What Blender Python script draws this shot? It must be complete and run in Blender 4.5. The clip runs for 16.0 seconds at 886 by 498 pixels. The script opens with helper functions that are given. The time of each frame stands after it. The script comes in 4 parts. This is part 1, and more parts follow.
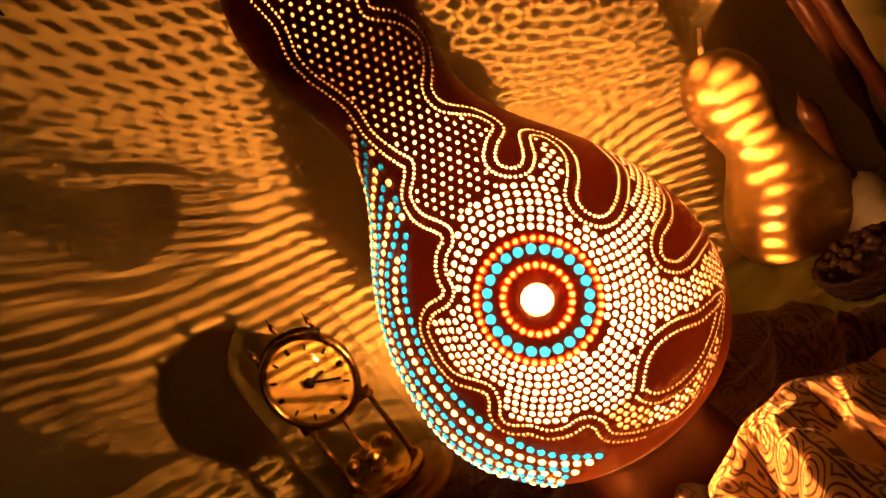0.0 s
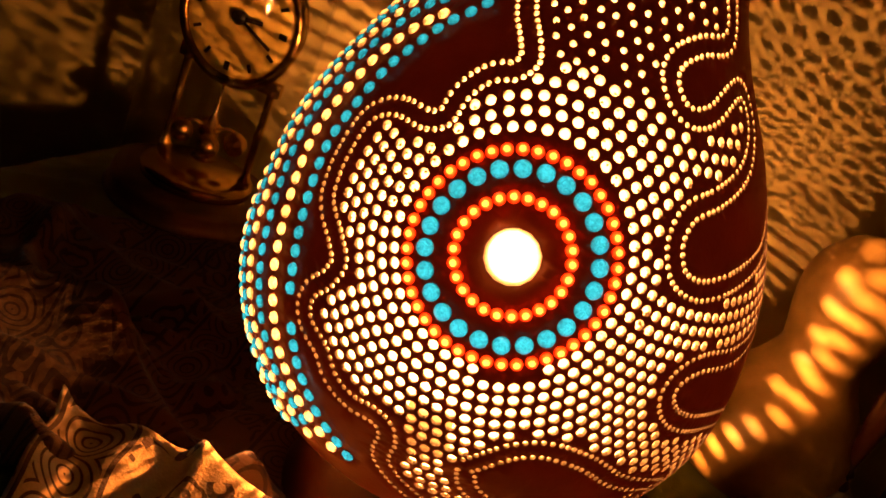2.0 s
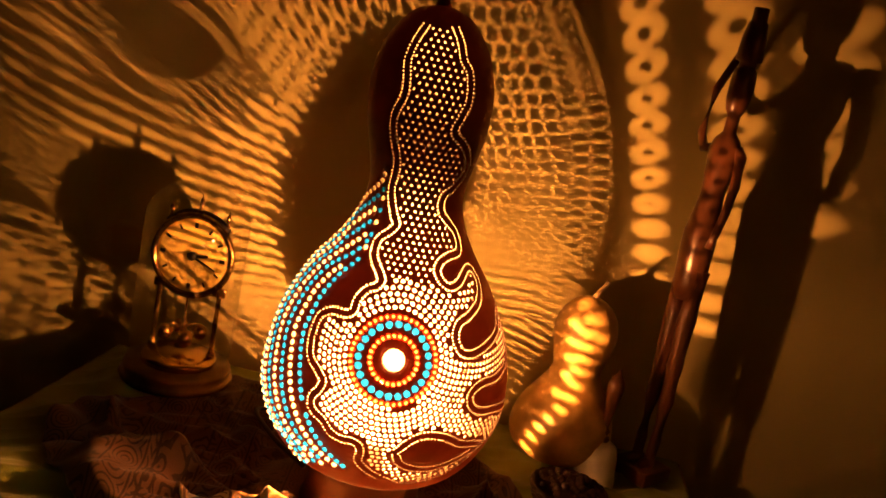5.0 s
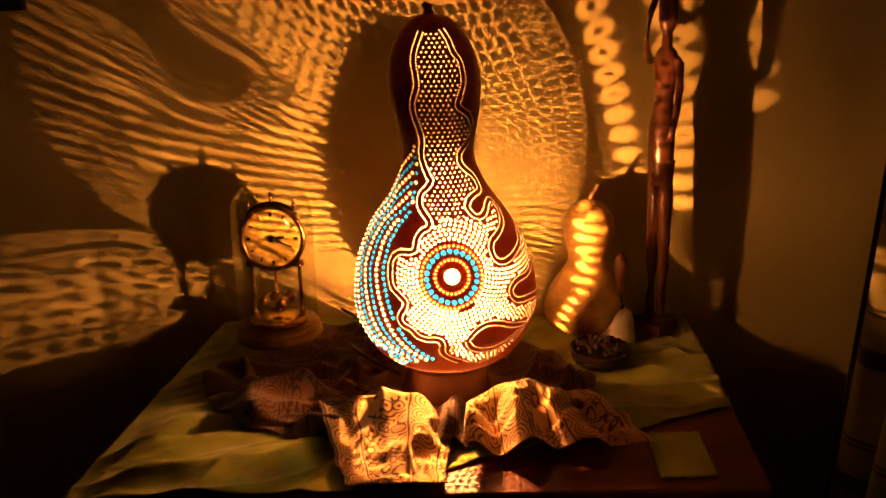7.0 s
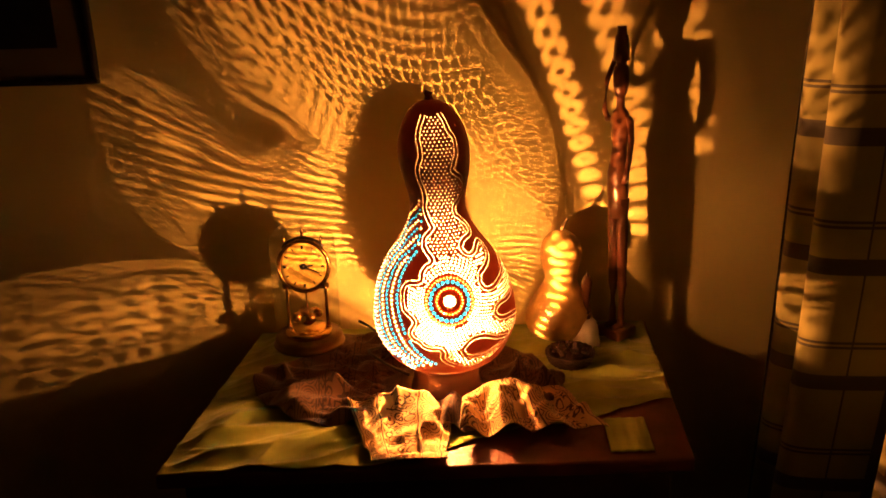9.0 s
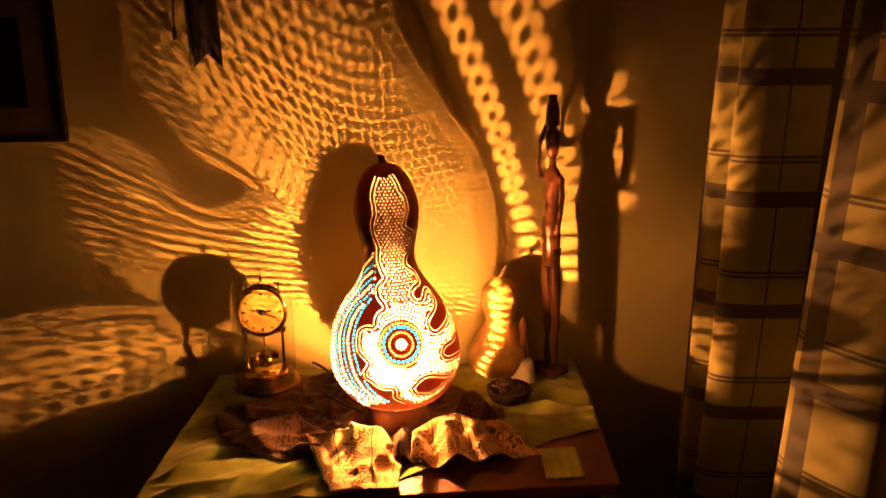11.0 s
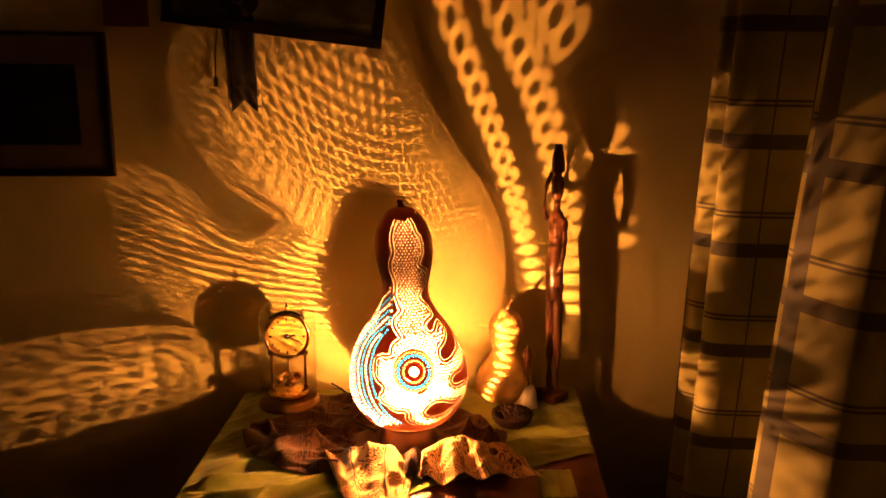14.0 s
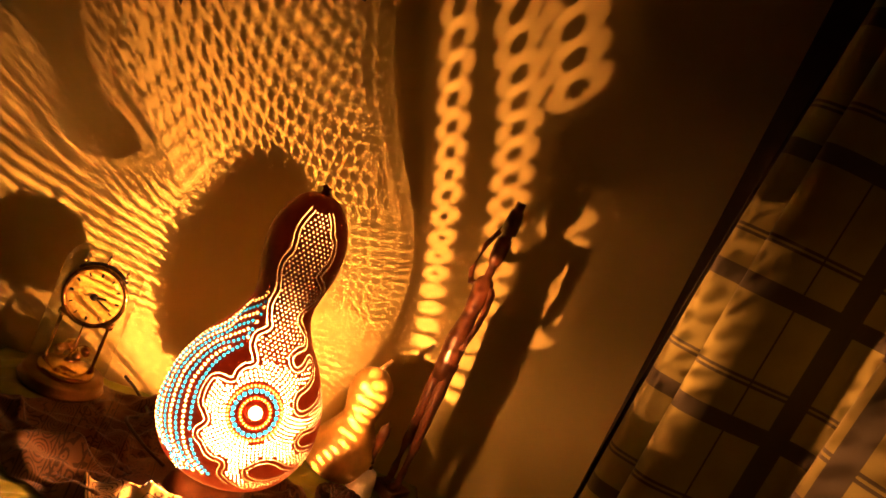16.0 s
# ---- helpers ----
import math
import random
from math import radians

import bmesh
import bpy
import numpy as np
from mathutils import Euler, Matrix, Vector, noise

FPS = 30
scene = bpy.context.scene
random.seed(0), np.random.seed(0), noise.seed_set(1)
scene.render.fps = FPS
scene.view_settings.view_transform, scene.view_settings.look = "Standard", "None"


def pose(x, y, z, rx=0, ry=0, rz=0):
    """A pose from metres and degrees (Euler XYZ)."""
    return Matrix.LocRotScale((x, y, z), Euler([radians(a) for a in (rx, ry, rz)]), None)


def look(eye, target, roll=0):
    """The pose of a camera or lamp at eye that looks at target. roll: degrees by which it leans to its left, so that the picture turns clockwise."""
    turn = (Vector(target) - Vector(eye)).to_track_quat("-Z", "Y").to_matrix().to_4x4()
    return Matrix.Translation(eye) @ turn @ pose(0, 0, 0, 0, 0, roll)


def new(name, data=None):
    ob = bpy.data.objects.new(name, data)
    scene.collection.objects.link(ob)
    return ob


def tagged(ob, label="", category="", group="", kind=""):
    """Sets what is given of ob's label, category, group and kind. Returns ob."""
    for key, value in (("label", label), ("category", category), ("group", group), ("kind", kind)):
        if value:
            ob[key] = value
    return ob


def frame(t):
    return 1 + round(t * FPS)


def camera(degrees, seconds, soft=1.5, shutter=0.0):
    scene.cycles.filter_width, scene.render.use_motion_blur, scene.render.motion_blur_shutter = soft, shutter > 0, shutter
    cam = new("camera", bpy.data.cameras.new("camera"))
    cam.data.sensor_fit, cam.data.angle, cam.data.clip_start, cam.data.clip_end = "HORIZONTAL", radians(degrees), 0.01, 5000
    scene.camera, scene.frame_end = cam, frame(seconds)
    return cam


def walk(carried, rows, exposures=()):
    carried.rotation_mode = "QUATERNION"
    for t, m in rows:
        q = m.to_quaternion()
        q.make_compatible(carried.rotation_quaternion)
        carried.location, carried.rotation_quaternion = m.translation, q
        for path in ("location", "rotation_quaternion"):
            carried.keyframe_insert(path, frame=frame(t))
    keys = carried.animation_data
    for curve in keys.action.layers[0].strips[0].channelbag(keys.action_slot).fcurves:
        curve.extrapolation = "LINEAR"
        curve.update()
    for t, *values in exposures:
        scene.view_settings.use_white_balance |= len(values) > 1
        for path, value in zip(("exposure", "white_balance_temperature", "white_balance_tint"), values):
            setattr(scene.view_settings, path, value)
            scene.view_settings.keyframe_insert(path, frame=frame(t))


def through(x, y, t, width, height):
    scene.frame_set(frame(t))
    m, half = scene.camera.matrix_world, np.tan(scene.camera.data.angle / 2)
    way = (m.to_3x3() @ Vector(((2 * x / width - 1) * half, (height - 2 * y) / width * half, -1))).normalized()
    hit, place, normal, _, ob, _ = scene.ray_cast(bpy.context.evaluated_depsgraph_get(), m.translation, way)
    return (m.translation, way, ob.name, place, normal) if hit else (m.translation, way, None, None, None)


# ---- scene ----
cam = camera(56.6, 16.0, soft=1.7)
PATH = [
    (0, (0.092, -0.71, 1.22), (-0.227, 1.229, 0.849), -35.8),
    (0.5, (0.09, -0.629, 1.179), (-0.26, 1.292, 0.749), -23.5),
    (0.7, (0.088, -0.58, 1.169), (-0.267, 1.316, 0.643), -17.8),
    (1, (0.079, -0.551, 1.146), (-0.236, 1.358, 0.646), -5.0),
    (1.5, (0.045, -0.478, 1.139), (-0.129, 1.362, 0.375), 11.6),
    (2, (0.043, -0.463, 1.161), (-0.178, 1.377, 0.418), 23.8),
    (2.5, (0.059, -0.519, 1.208), (-0.132, 1.353, 0.53), 28.7),
    (3, (0.058, -0.609, 1.238), (-0.089, 1.288, 0.622), 27.4),
    (3.5, (0.061, -0.707, 1.265), (-0.076, 1.209, 0.712), 25.9),
    (4, (0.054, -0.801, 1.298), (-0.046, 1.133, 0.797), 22.8),
    (4.2, (0.053, -0.828, 1.307), (-0.018, 1.113, 0.829), 21.4),
    (6.3, (0.026, -1.18, 1.397), (0.033, 0.77, 0.953), -1.8),
    (6.5, (0.022, -1.207, 1.398), (0.008, 0.738, 0.934), -2.2),
    (7, (0.011, -1.283, 1.434), (0.025, 0.629, 0.849), -0.8),
    (7.5, (0.018, -1.362, 1.456), (0.065, 0.536, 0.829), -1.4),
    (8, (0.019, -1.449, 1.521), (0.001, 0.442, 0.87), -2.6),
    (8.5, (0.004, -1.55, 1.567), (0.025, 0.342, 0.919), -2.4),
    (9, (0.008, -1.622, 1.611), (0.026, 0.287, 1.014), -1.6),
    (9.5, (-0.004, -1.67, 1.635), (0.026, 0.237, 1.032), -1.2),
    (10, (-0.014, -1.702, 1.649), (0.075, 0.209, 1.066), -0.9),
    (10.2, (-0.024, -1.721, 1.656), (0.111, 0.196, 1.1), -0.5),
    (12.3, (-0.024, -1.874, 1.735), (0.16, 0.057, 1.249), -0.5),
    (12.5, (-0.021, -1.891, 1.741), (0.146, 0.044, 1.263), -0.7),
    (13, (-0.024, -1.919, 1.762), (0.117, 0.017, 1.28), 0.1),
    (13.5, (-0.047, -1.931, 1.781), (0.115, 0.002, 1.292), 0.8),
    (14, (-0.031, -1.955, 1.786), (0.106, -0.017, 1.309), 0.7),
    (14.5, (-0.049, -1.961, 1.758), (0.162, -0.012, 1.358), 3.7),
    (15, (-0.096, -1.863, 1.732), (0.265, 0.063, 1.335), 11.8),
    (15.5, (-0.13, -1.691, 1.692), (0.367, 0.185, 1.208), 17.7),
    (16, (-0.151, -1.457, 1.617), (0.365, 0.455, 1.338), 25.4),
]
EXPOSURES = [(0.0, -0.57), (0.6, -1.11), (1.2, -1.76), (2.0, -1.96), (3.0, -2.21), (3.5, -1.85), (4.2, -1.25), (6.5, -0.43), (8.0, -0.15), (9.0, 0.31), (10.0, 0.53), (13.5, 0.78), (14.5, 0.81), (15.3, 0.65), (16.0, 0.57)]
walk(cam, [(t, look(eye, target, roll)) for t, eye, target, roll in PATH], EXPOSURES)

# ---- light ----
world = bpy.data.worlds.new("night")
scene.world = world
world.use_nodes = True
world.node_tree.nodes["Background"].inputs[0].default_value = (0.004, 0.003, 0.003, 1)
world.node_tree.nodes["Background"].inputs[1].default_value = 1.0

BULB = Vector((0.02, 0.0, 0.96))
FILAMENT_R = 0.0057
FILAMENT_TILT = Vector((0.36, 0.0, 0.9)).normalized()    # the wire loop stands a little askew in the bulb
fill_data = bpy.data.lights.new("bulb_glow_light", "POINT")   # soft fill added round the loop, lowers the contrast of the thrown pattern
fill_data.energy = 34.0
fill_data.color = (1.0, 0.335, 0.08)
fill_data.shadow_soft_size = 0.014
fill_light = new("bulb_glow_light", fill_data)
fill_light.location = BULB


# ---- materials ----
def mat(name, color, rough=0.6, metal=0.0, vary=0.25, scale=30.0, bump=0.15, bump_scale=120.0, second=None, sheen=0.0, coat=0.0):
    """Principled surface with two scales of colour variation and a fine relief."""
    m = bpy.data.materials.new(name)
    m.use_nodes = True
    nt = m.node_tree
    n, l = nt.nodes, nt.links
    b = n["Principled BSDF"]
    b.inputs["Roughness"].default_value = rough
    b.inputs["Metallic"].default_value = metal
    b.inputs["Sheen Weight"].default_value = sheen
    b.inputs["Coat Weight"].default_value = coat
    tc = n.new("ShaderNodeTexCoord")
    big = n.new("ShaderNodeTexNoise")
    big.inputs["Scale"].default_value = scale
    big.inputs["Detail"].default_value = 5
    l.new(tc.outputs["Object"], big.inputs["Vector"])
    fine = n.new("ShaderNodeTexNoise")
    fine.inputs["Scale"].default_value = bump_scale
    fine.inputs["Detail"].default_value = 3
    l.new(tc.outputs["Object"], fine.inputs["Vector"])
    ramp = n.new("ShaderNodeValToRGB")
    c2 = second or tuple(c * (1 - vary) for c in color)
    ramp.color_ramp.elements[0].position, ramp.color_ramp.elements[1].position = 0.35, 0.65
    ramp.color_ramp.elements[0].color = (*c2, 1)
    ramp.color_ramp.elements[1].color = (*color, 1)
    l.new(big.outputs["Fac"], ramp.inputs["Fac"])
    l.new(ramp.outputs["Color"], b.inputs["Base Color"])
    bp = n.new("ShaderNodeBump")
    bp.inputs["Strength"].default_value = bump
    bp.inputs["Distance"].default_value = 0.002
    l.new(fine.outputs["Fac"], bp.inputs["Height"])
    l.new(bp.outputs["Normal"], b.inputs["Normal"])
    return m


def glow_bead(name, color, through=0.5):
    """Coloured translucent glass that lets lamp light through."""
    m = bpy.data.materials.new(name)
    m.use_nodes = True
    nt = m.node_tree
    n, l = nt.nodes, nt.links
    out = n["Material Output"]
    tr = n.new("ShaderNodeBsdfTranslucent")
    tc = n.new("ShaderNodeTexCoord")
    swirl = n.new("ShaderNodeTexNoise")
    swirl.inputs["Scale"].default_value = 420
    swirl.inputs["Distortion"].default_value = 1.5
    info = n.new("ShaderNodeObjectInfo")
    shift = n.new("ShaderNodeVectorMath")
    shift.operation = "ADD"
    l.new(tc.outputs["Object"], shift.inputs[0])
    l.new(info.outputs["Random"], shift.inputs[1])
    l.new(shift.outputs[0], swirl.inputs["Vector"])
    milk = n.new("ShaderNodeValToRGB")
    milk.color_ramp.elements[0].position, milk.color_ramp.elements[1].position = 0.3, 0.7
    milk.color_ramp.elements[0].color = (*[c * 0.62 for c in color], 1)
    milk.color_ramp.elements[1].color = (*[min(1, c * 1.25 + 0.02) for c in color], 1)
    l.new(swirl.outputs["Fac"], milk.inputs["Fac"])
    l.new(milk.outputs["Color"], tr.inputs["Color"])
    tp = n.new("ShaderNodeBsdfTransparent")
    tp.inputs["Color"].default_value = (*[min(1, c * 1.1) for c in color], 1)
    gl = n.new("ShaderNodeBsdfGlossy")
    gl.inputs["Roughness"].default_value = 0.12
    a = n.new("ShaderNodeMixShader")
    a.inputs[0].default_value = through
    l.new(tr.outputs[0], a.inputs[1])
    l.new(tp.outputs[0], a.inputs[2])
    bmix = n.new("ShaderNodeMixShader")
    bmix.inputs[0].default_value = 0.06
    l.new(a.outputs[0], bmix.inputs[1])
    l.new(gl.outputs[0], bmix.inputs[2])
    l.new(bmix.outputs[0], out.inputs["Surface"])
    return m


def clear_glass(name):
    m = bpy.data.materials.new(name)
    m.use_nodes = True
    nt = m.node_tree
    n, l = nt.nodes, nt.links
    out = n["Material Output"]
    tp = n.new("ShaderNodeBsdfTransparent")
    tp.inputs["Color"].default_value = (0.97, 0.97, 0.95, 1)
    gl = n.new("ShaderNodeBsdfGlossy")
    gl.inputs["Roughness"].default_value = 0.03
    fc = n.new("ShaderNodeLayerWeight")
    fc.inputs["Blend"].default_value = 0.5
    pw = n.new("ShaderNodeMath")
    pw.operation = "POWER"
    pw.inputs[1].default_value = 5.0
    l.new(fc.outputs["Facing"], pw.inputs[0])
    fr = n.new("ShaderNodeMath")
    fr.operation = "MULTIPLY_ADD"
    fr.inputs[1].default_value = 0.5
    fr.inputs[2].default_value = 0.035
    l.new(pw.outputs[0], fr.inputs[0])
    mx = n.new("ShaderNodeMixShader")
    l.new(fr.outputs[0], mx.inputs[0])
    l.new(tp.outputs[0], mx.inputs[1])
    l.new(gl.outputs[0], mx.inputs[2])
    l.new(mx.outputs[0], out.inputs["Surface"])
    return m


M_WALL = mat("wall_paint", (0.76, 0.67, 0.25), 0.85, vary=0.07, scale=4, bump=0.25, bump_scale=60)
# near-black so that the unseen walls throw back little lamp light
M_FARWALL = mat("far_wall_dimmed", (0.045, 0.033, 0.022), 0.9, vary=0.3, scale=2)
M_FLOOR = mat("floor_wood", (0.05, 0.025, 0.013), 0.5, vary=0.4, scale=6)
# ceiling out of view, kept dark to hold down the ambient bounce
M_CEIL = mat("ceiling_dimmed", (0.14, 0.11, 0.075), 0.9, vary=0.05, scale=4)
M_GOURD = mat("gourd_skin", (0.27, 0.065, 0.036), 0.42, vary=0.45, scale=22, bump=0.12, bump_scale=300)
M_GOURD_IN = mat("gourd_inside", (0.3, 0.265, 0.22), 0.9, vary=0.2, scale=30)


def let_through(m, kind, share, color):
    """Thin gourd wall: a small share of the lamp light soaks through it."""
    n, l = m.node_tree.nodes, m.node_tree.links
    out, surf = n["Material Output"], n["Principled BSDF"]
    soak = n.new(kind)
    soak.inputs["Color"].default_value = (*color, 1)
    mx = n.new("ShaderNodeMixShader")
    mx.inputs[0].default_value = share
    l.new(surf.outputs[0], mx.inputs[1])
    l.new(soak.outputs[0], mx.inputs[2])
    l.new(mx.outputs[0], out.inputs["Surface"])


let_through(M_GOURD, "ShaderNodeBsdfTranslucent", 0.03, (0.62, 0.1, 0.05))
let_through(M_GOURD_IN, "ShaderNodeBsdfTransparent", 0.034, (1.0, 0.8, 0.6))
M_TEAL = glow_bead("teal_bead", (0.035, 0.26, 0.58), 0.1)
M_AMBER = glow_bead("amber_bead", (0.6, 0.42, 0.26), 0.3)
M_REDRIM = glow_bead("red_rim", (0.8, 0.05, 0.015), 0.1)
M_CLEAR = glow_bead("clear_bead", (0.6, 0.58, 0.52), 0.4)
M_LENS = glow_bead("milky_lens", (0.95, 0.98, 0.9), 0.3)
M_RUST = mat("red_stain", (0.11, 0.022, 0.014), 0.6, vary=0.4, scale=40)
M_TABLE = mat("table_wood", (0.16, 0.035, 0.018), 0.5, vary=0.5, scale=9, coat=0.05)
M_DARKWOOD = mat("dark_wood", (0.045, 0.02, 0.011), 0.35, vary=0.5, scale=14, coat=0.3)
M_RINGWOOD = mat("base_wood", (0.11, 0.035, 0.016), 0.5, vary=0.4, scale=18)
M_STATUE = mat("carved_wood", (0.17, 0.06, 0.026), 0.28, vary=0.65, scale=16, bump=0.3, bump_scale=40, coat=0.4)
M_BRASS = mat("brass", (0.75, 0.5, 0.17), 0.22, 1.0, vary=0.2, scale=40, bump=0.05)
M_OLDBRASS = mat("tarnished_brass", (0.26, 0.16, 0.05), 0.42, 0.8, vary=0.35, scale=30, bump=0.1)
M_DIAL = mat("dial_face", (0.82, 0.62, 0.15), 0.35, 0.0, vary=0.15, scale=50)
M_BLACK = mat("black_metal", (0.012, 0.01, 0.009), 0.4, 0.2)
M_GLASS = clear_glass("dome_glass")
M_SMALLGOURD = mat("tan_gourd", (0.8, 0.52, 0.15), 0.45, vary=0.35, scale=25, bump=0.2, bump_scale=80)
M_STEM = mat("dry_stem", (0.35, 0.25, 0.12), 0.8, vary=0.4, scale=60)
M_BELL = mat("bell_ceramic", (0.7, 0.66, 0.58), 0.35, vary=0.15, scale=40, coat=0.3)
M_BASKET = mat("dark_seeds", (0.035, 0.009, 0.005), 0.6, vary=0.6, scale=90, bump=0.6, bump_scale=150)
M_FRAME = mat("black_frame", (0.015, 0.012, 0.01), 0.4, vary=0.3)
M_RIBBON = mat("dark_ribbon", (0.02, 0.014, 0.012), 0.75, vary=0.3, sheen=0.2)
M_MOUNT = mat("picture_mount", (0.24, 0.18, 0.11), 0.8, vary=0.2, scale=12)
M_PRINT = mat("dark_print", (0.02, 0.015, 0.012), 0.5, vary=0.6, scale=25)
M_PRINT2 = mat("landscape_print", (0.2, 0.22, 0.1), 0.5, second=(0.08, 0.09, 0.045), scale=14)
M_CARD = mat("red_brown_card", (0.2, 0.07, 0.035), 0.7, vary=0.3)
M_CREAM = mat("cream_cloth", (0.31, 0.36, 0.045), 0.95, vary=0.35, scale=14, bump=0.5, bump_scale=500, sheen=0.2)
M_CORD = mat("cord_plastic", (0.03, 0.02, 0.015), 0.5)


def batik(name, ground, ink):
    """Cotton printed with brown rings, scrolls and border lines."""
    m = mat(name, ground, 0.95, vary=0.2, scale=9, bump=0.35, bump_scale=600, sheen=0.15)
    nt = m.node_tree
    n, l = nt.nodes, nt.links
    b = n["Principled BSDF"]
    old = b.inputs["Base Color"].links[0].from_socket
    uv = n.new("ShaderNodeUVMap")
    uv.uv_map = "weave"
    warp = n.new("ShaderNodeTexNoise")
    warp.inputs["Scale"].default_value = 30
    l.new(uv.outputs[0], warp.inputs["Vector"])
    mixv = n.new("ShaderNodeMix")
    mixv.data_type = "VECTOR"
    mixv.inputs[0].default_value = 0.025
    l.new(uv.outputs[0], mixv.inputs[4])
    l.new(warp.outputs["Color"], mixv.inputs[5])
    vor = n.new("ShaderNodeTexVoronoi")
    vor.inputs["Scale"].default_value = 44
    vor.inputs["Randomness"].default_value = 0.75
    l.new(mixv.outputs[1], vor.inputs["Vector"])
    mul = n.new("ShaderNodeMath")
    mul.operation = "MULTIPLY"
    mul.inputs[1].default_value = 22.0
    l.new(vor.outputs["Distance"], mul.inputs[0])
    sn = n.new("ShaderNodeMath")
    sn.operation = "SINE"
    l.new(mul.outputs[0], sn.inputs[0])
    st = n.new("ShaderNodeMath")
    st.operation = "GREATER_THAN"
    st.inputs[1].default_value = 0.35
    l.new(sn.outputs[0], st.inputs[0])
    patch = n.new("ShaderNodeTexNoise")
    patch.inputs["Scale"].default_value = 16
    l.new(uv.outputs[0], patch.inputs["Vector"])
    pst = n.new("ShaderNodeMath")
    pst.operation = "GREATER_THAN"
    pst.inputs[1].default_value = 0.44
    l.new(patch.outputs["Fac"], pst.inputs[0])
    both = n.new("ShaderNodeMath")
    both.operation = "MULTIPLY"
    l.new(st.outputs[0], both.inputs[0])
    l.new(pst.outputs[0], both.inputs[1])
    # border lines across the weave
    sep = n.new("ShaderNodeSeparateXYZ")
    l.new(uv.outputs[0], sep.inputs[0])
    wav = n.new("ShaderNodeMath")
    wav.operation = "PINGPONG"
    wav.inputs[1].default_value = 0.11
    l.new(sep.outputs[0], wav.inputs[0])
    ln = n.new("ShaderNodeMath")
    ln.operation = "COMPARE"
    ln.inputs[1].default_value = 0.02
    ln.inputs[2].default_value = 0.0016
    l.new(wav.outputs[0], ln.inputs[0])

    def calc(op, a, b, c=None):
        node = n.new("ShaderNodeMath")
        node.operation = op
        for k, v in enumerate((a, b, c)):
            if v is None:
                continue
            if isinstance(v, (int, float)):
                node.inputs[k].default_value = v
            else:
                l.new(v, node.inputs[k])
        return node.outputs[0]

    # a border of ringed medallions between two lines
    across = calc("SUBTRACT", wav.outputs[0], 0.055)
    along = calc("SUBTRACT", calc("FLOORED_MODULO", sep.outputs[1], 0.034), 0.017)
    far = calc("SQRT", calc("ADD", calc("MULTIPLY", across, across), calc("MULTIPLY", along, along)), 0.0)
    rings = calc("LESS_THAN", calc("PINGPONG", far, 0.0026), 0.0008)
    in_border = calc("LESS_THAN", calc("ABSOLUTE", across, 0.0), 0.018)
    edge_lines = calc("COMPARE", calc("ABSOLUTE", across, 0.0), 0.021, 0.0014)
    scrolls = calc("MULTIPLY", both.outputs[0], calc("GREATER_THAN", calc("ABSOLUTE", across, 0.0), 0.024))
    mx = n.new("ShaderNodeMath")
    mx.operation = "MAXIMUM"
    l.new(calc("MAXIMUM", scrolls, calc("MULTIPLY", rings, in_border)), mx.inputs[0])
    l.new(calc("MAXIMUM", edge_lines, ln.outputs[0]), mx.inputs[1])
    fac = n.new("ShaderNodeMath")
    fac.operation = "MULTIPLY"
    fac.inputs[1].default_value = 0.92
    l.new(mx.outputs[0], fac.inputs[0])
    col = n.new("ShaderNodeMix")
    col.data_type = "RGBA"
    l.new(fac.outputs[0], col.inputs[0])
    l.new(old, col.inputs[6])
    col.inputs[7].default_value = (*ink, 1)
    l.new(col.outputs[2], b.inputs["Base Color"])
    return m


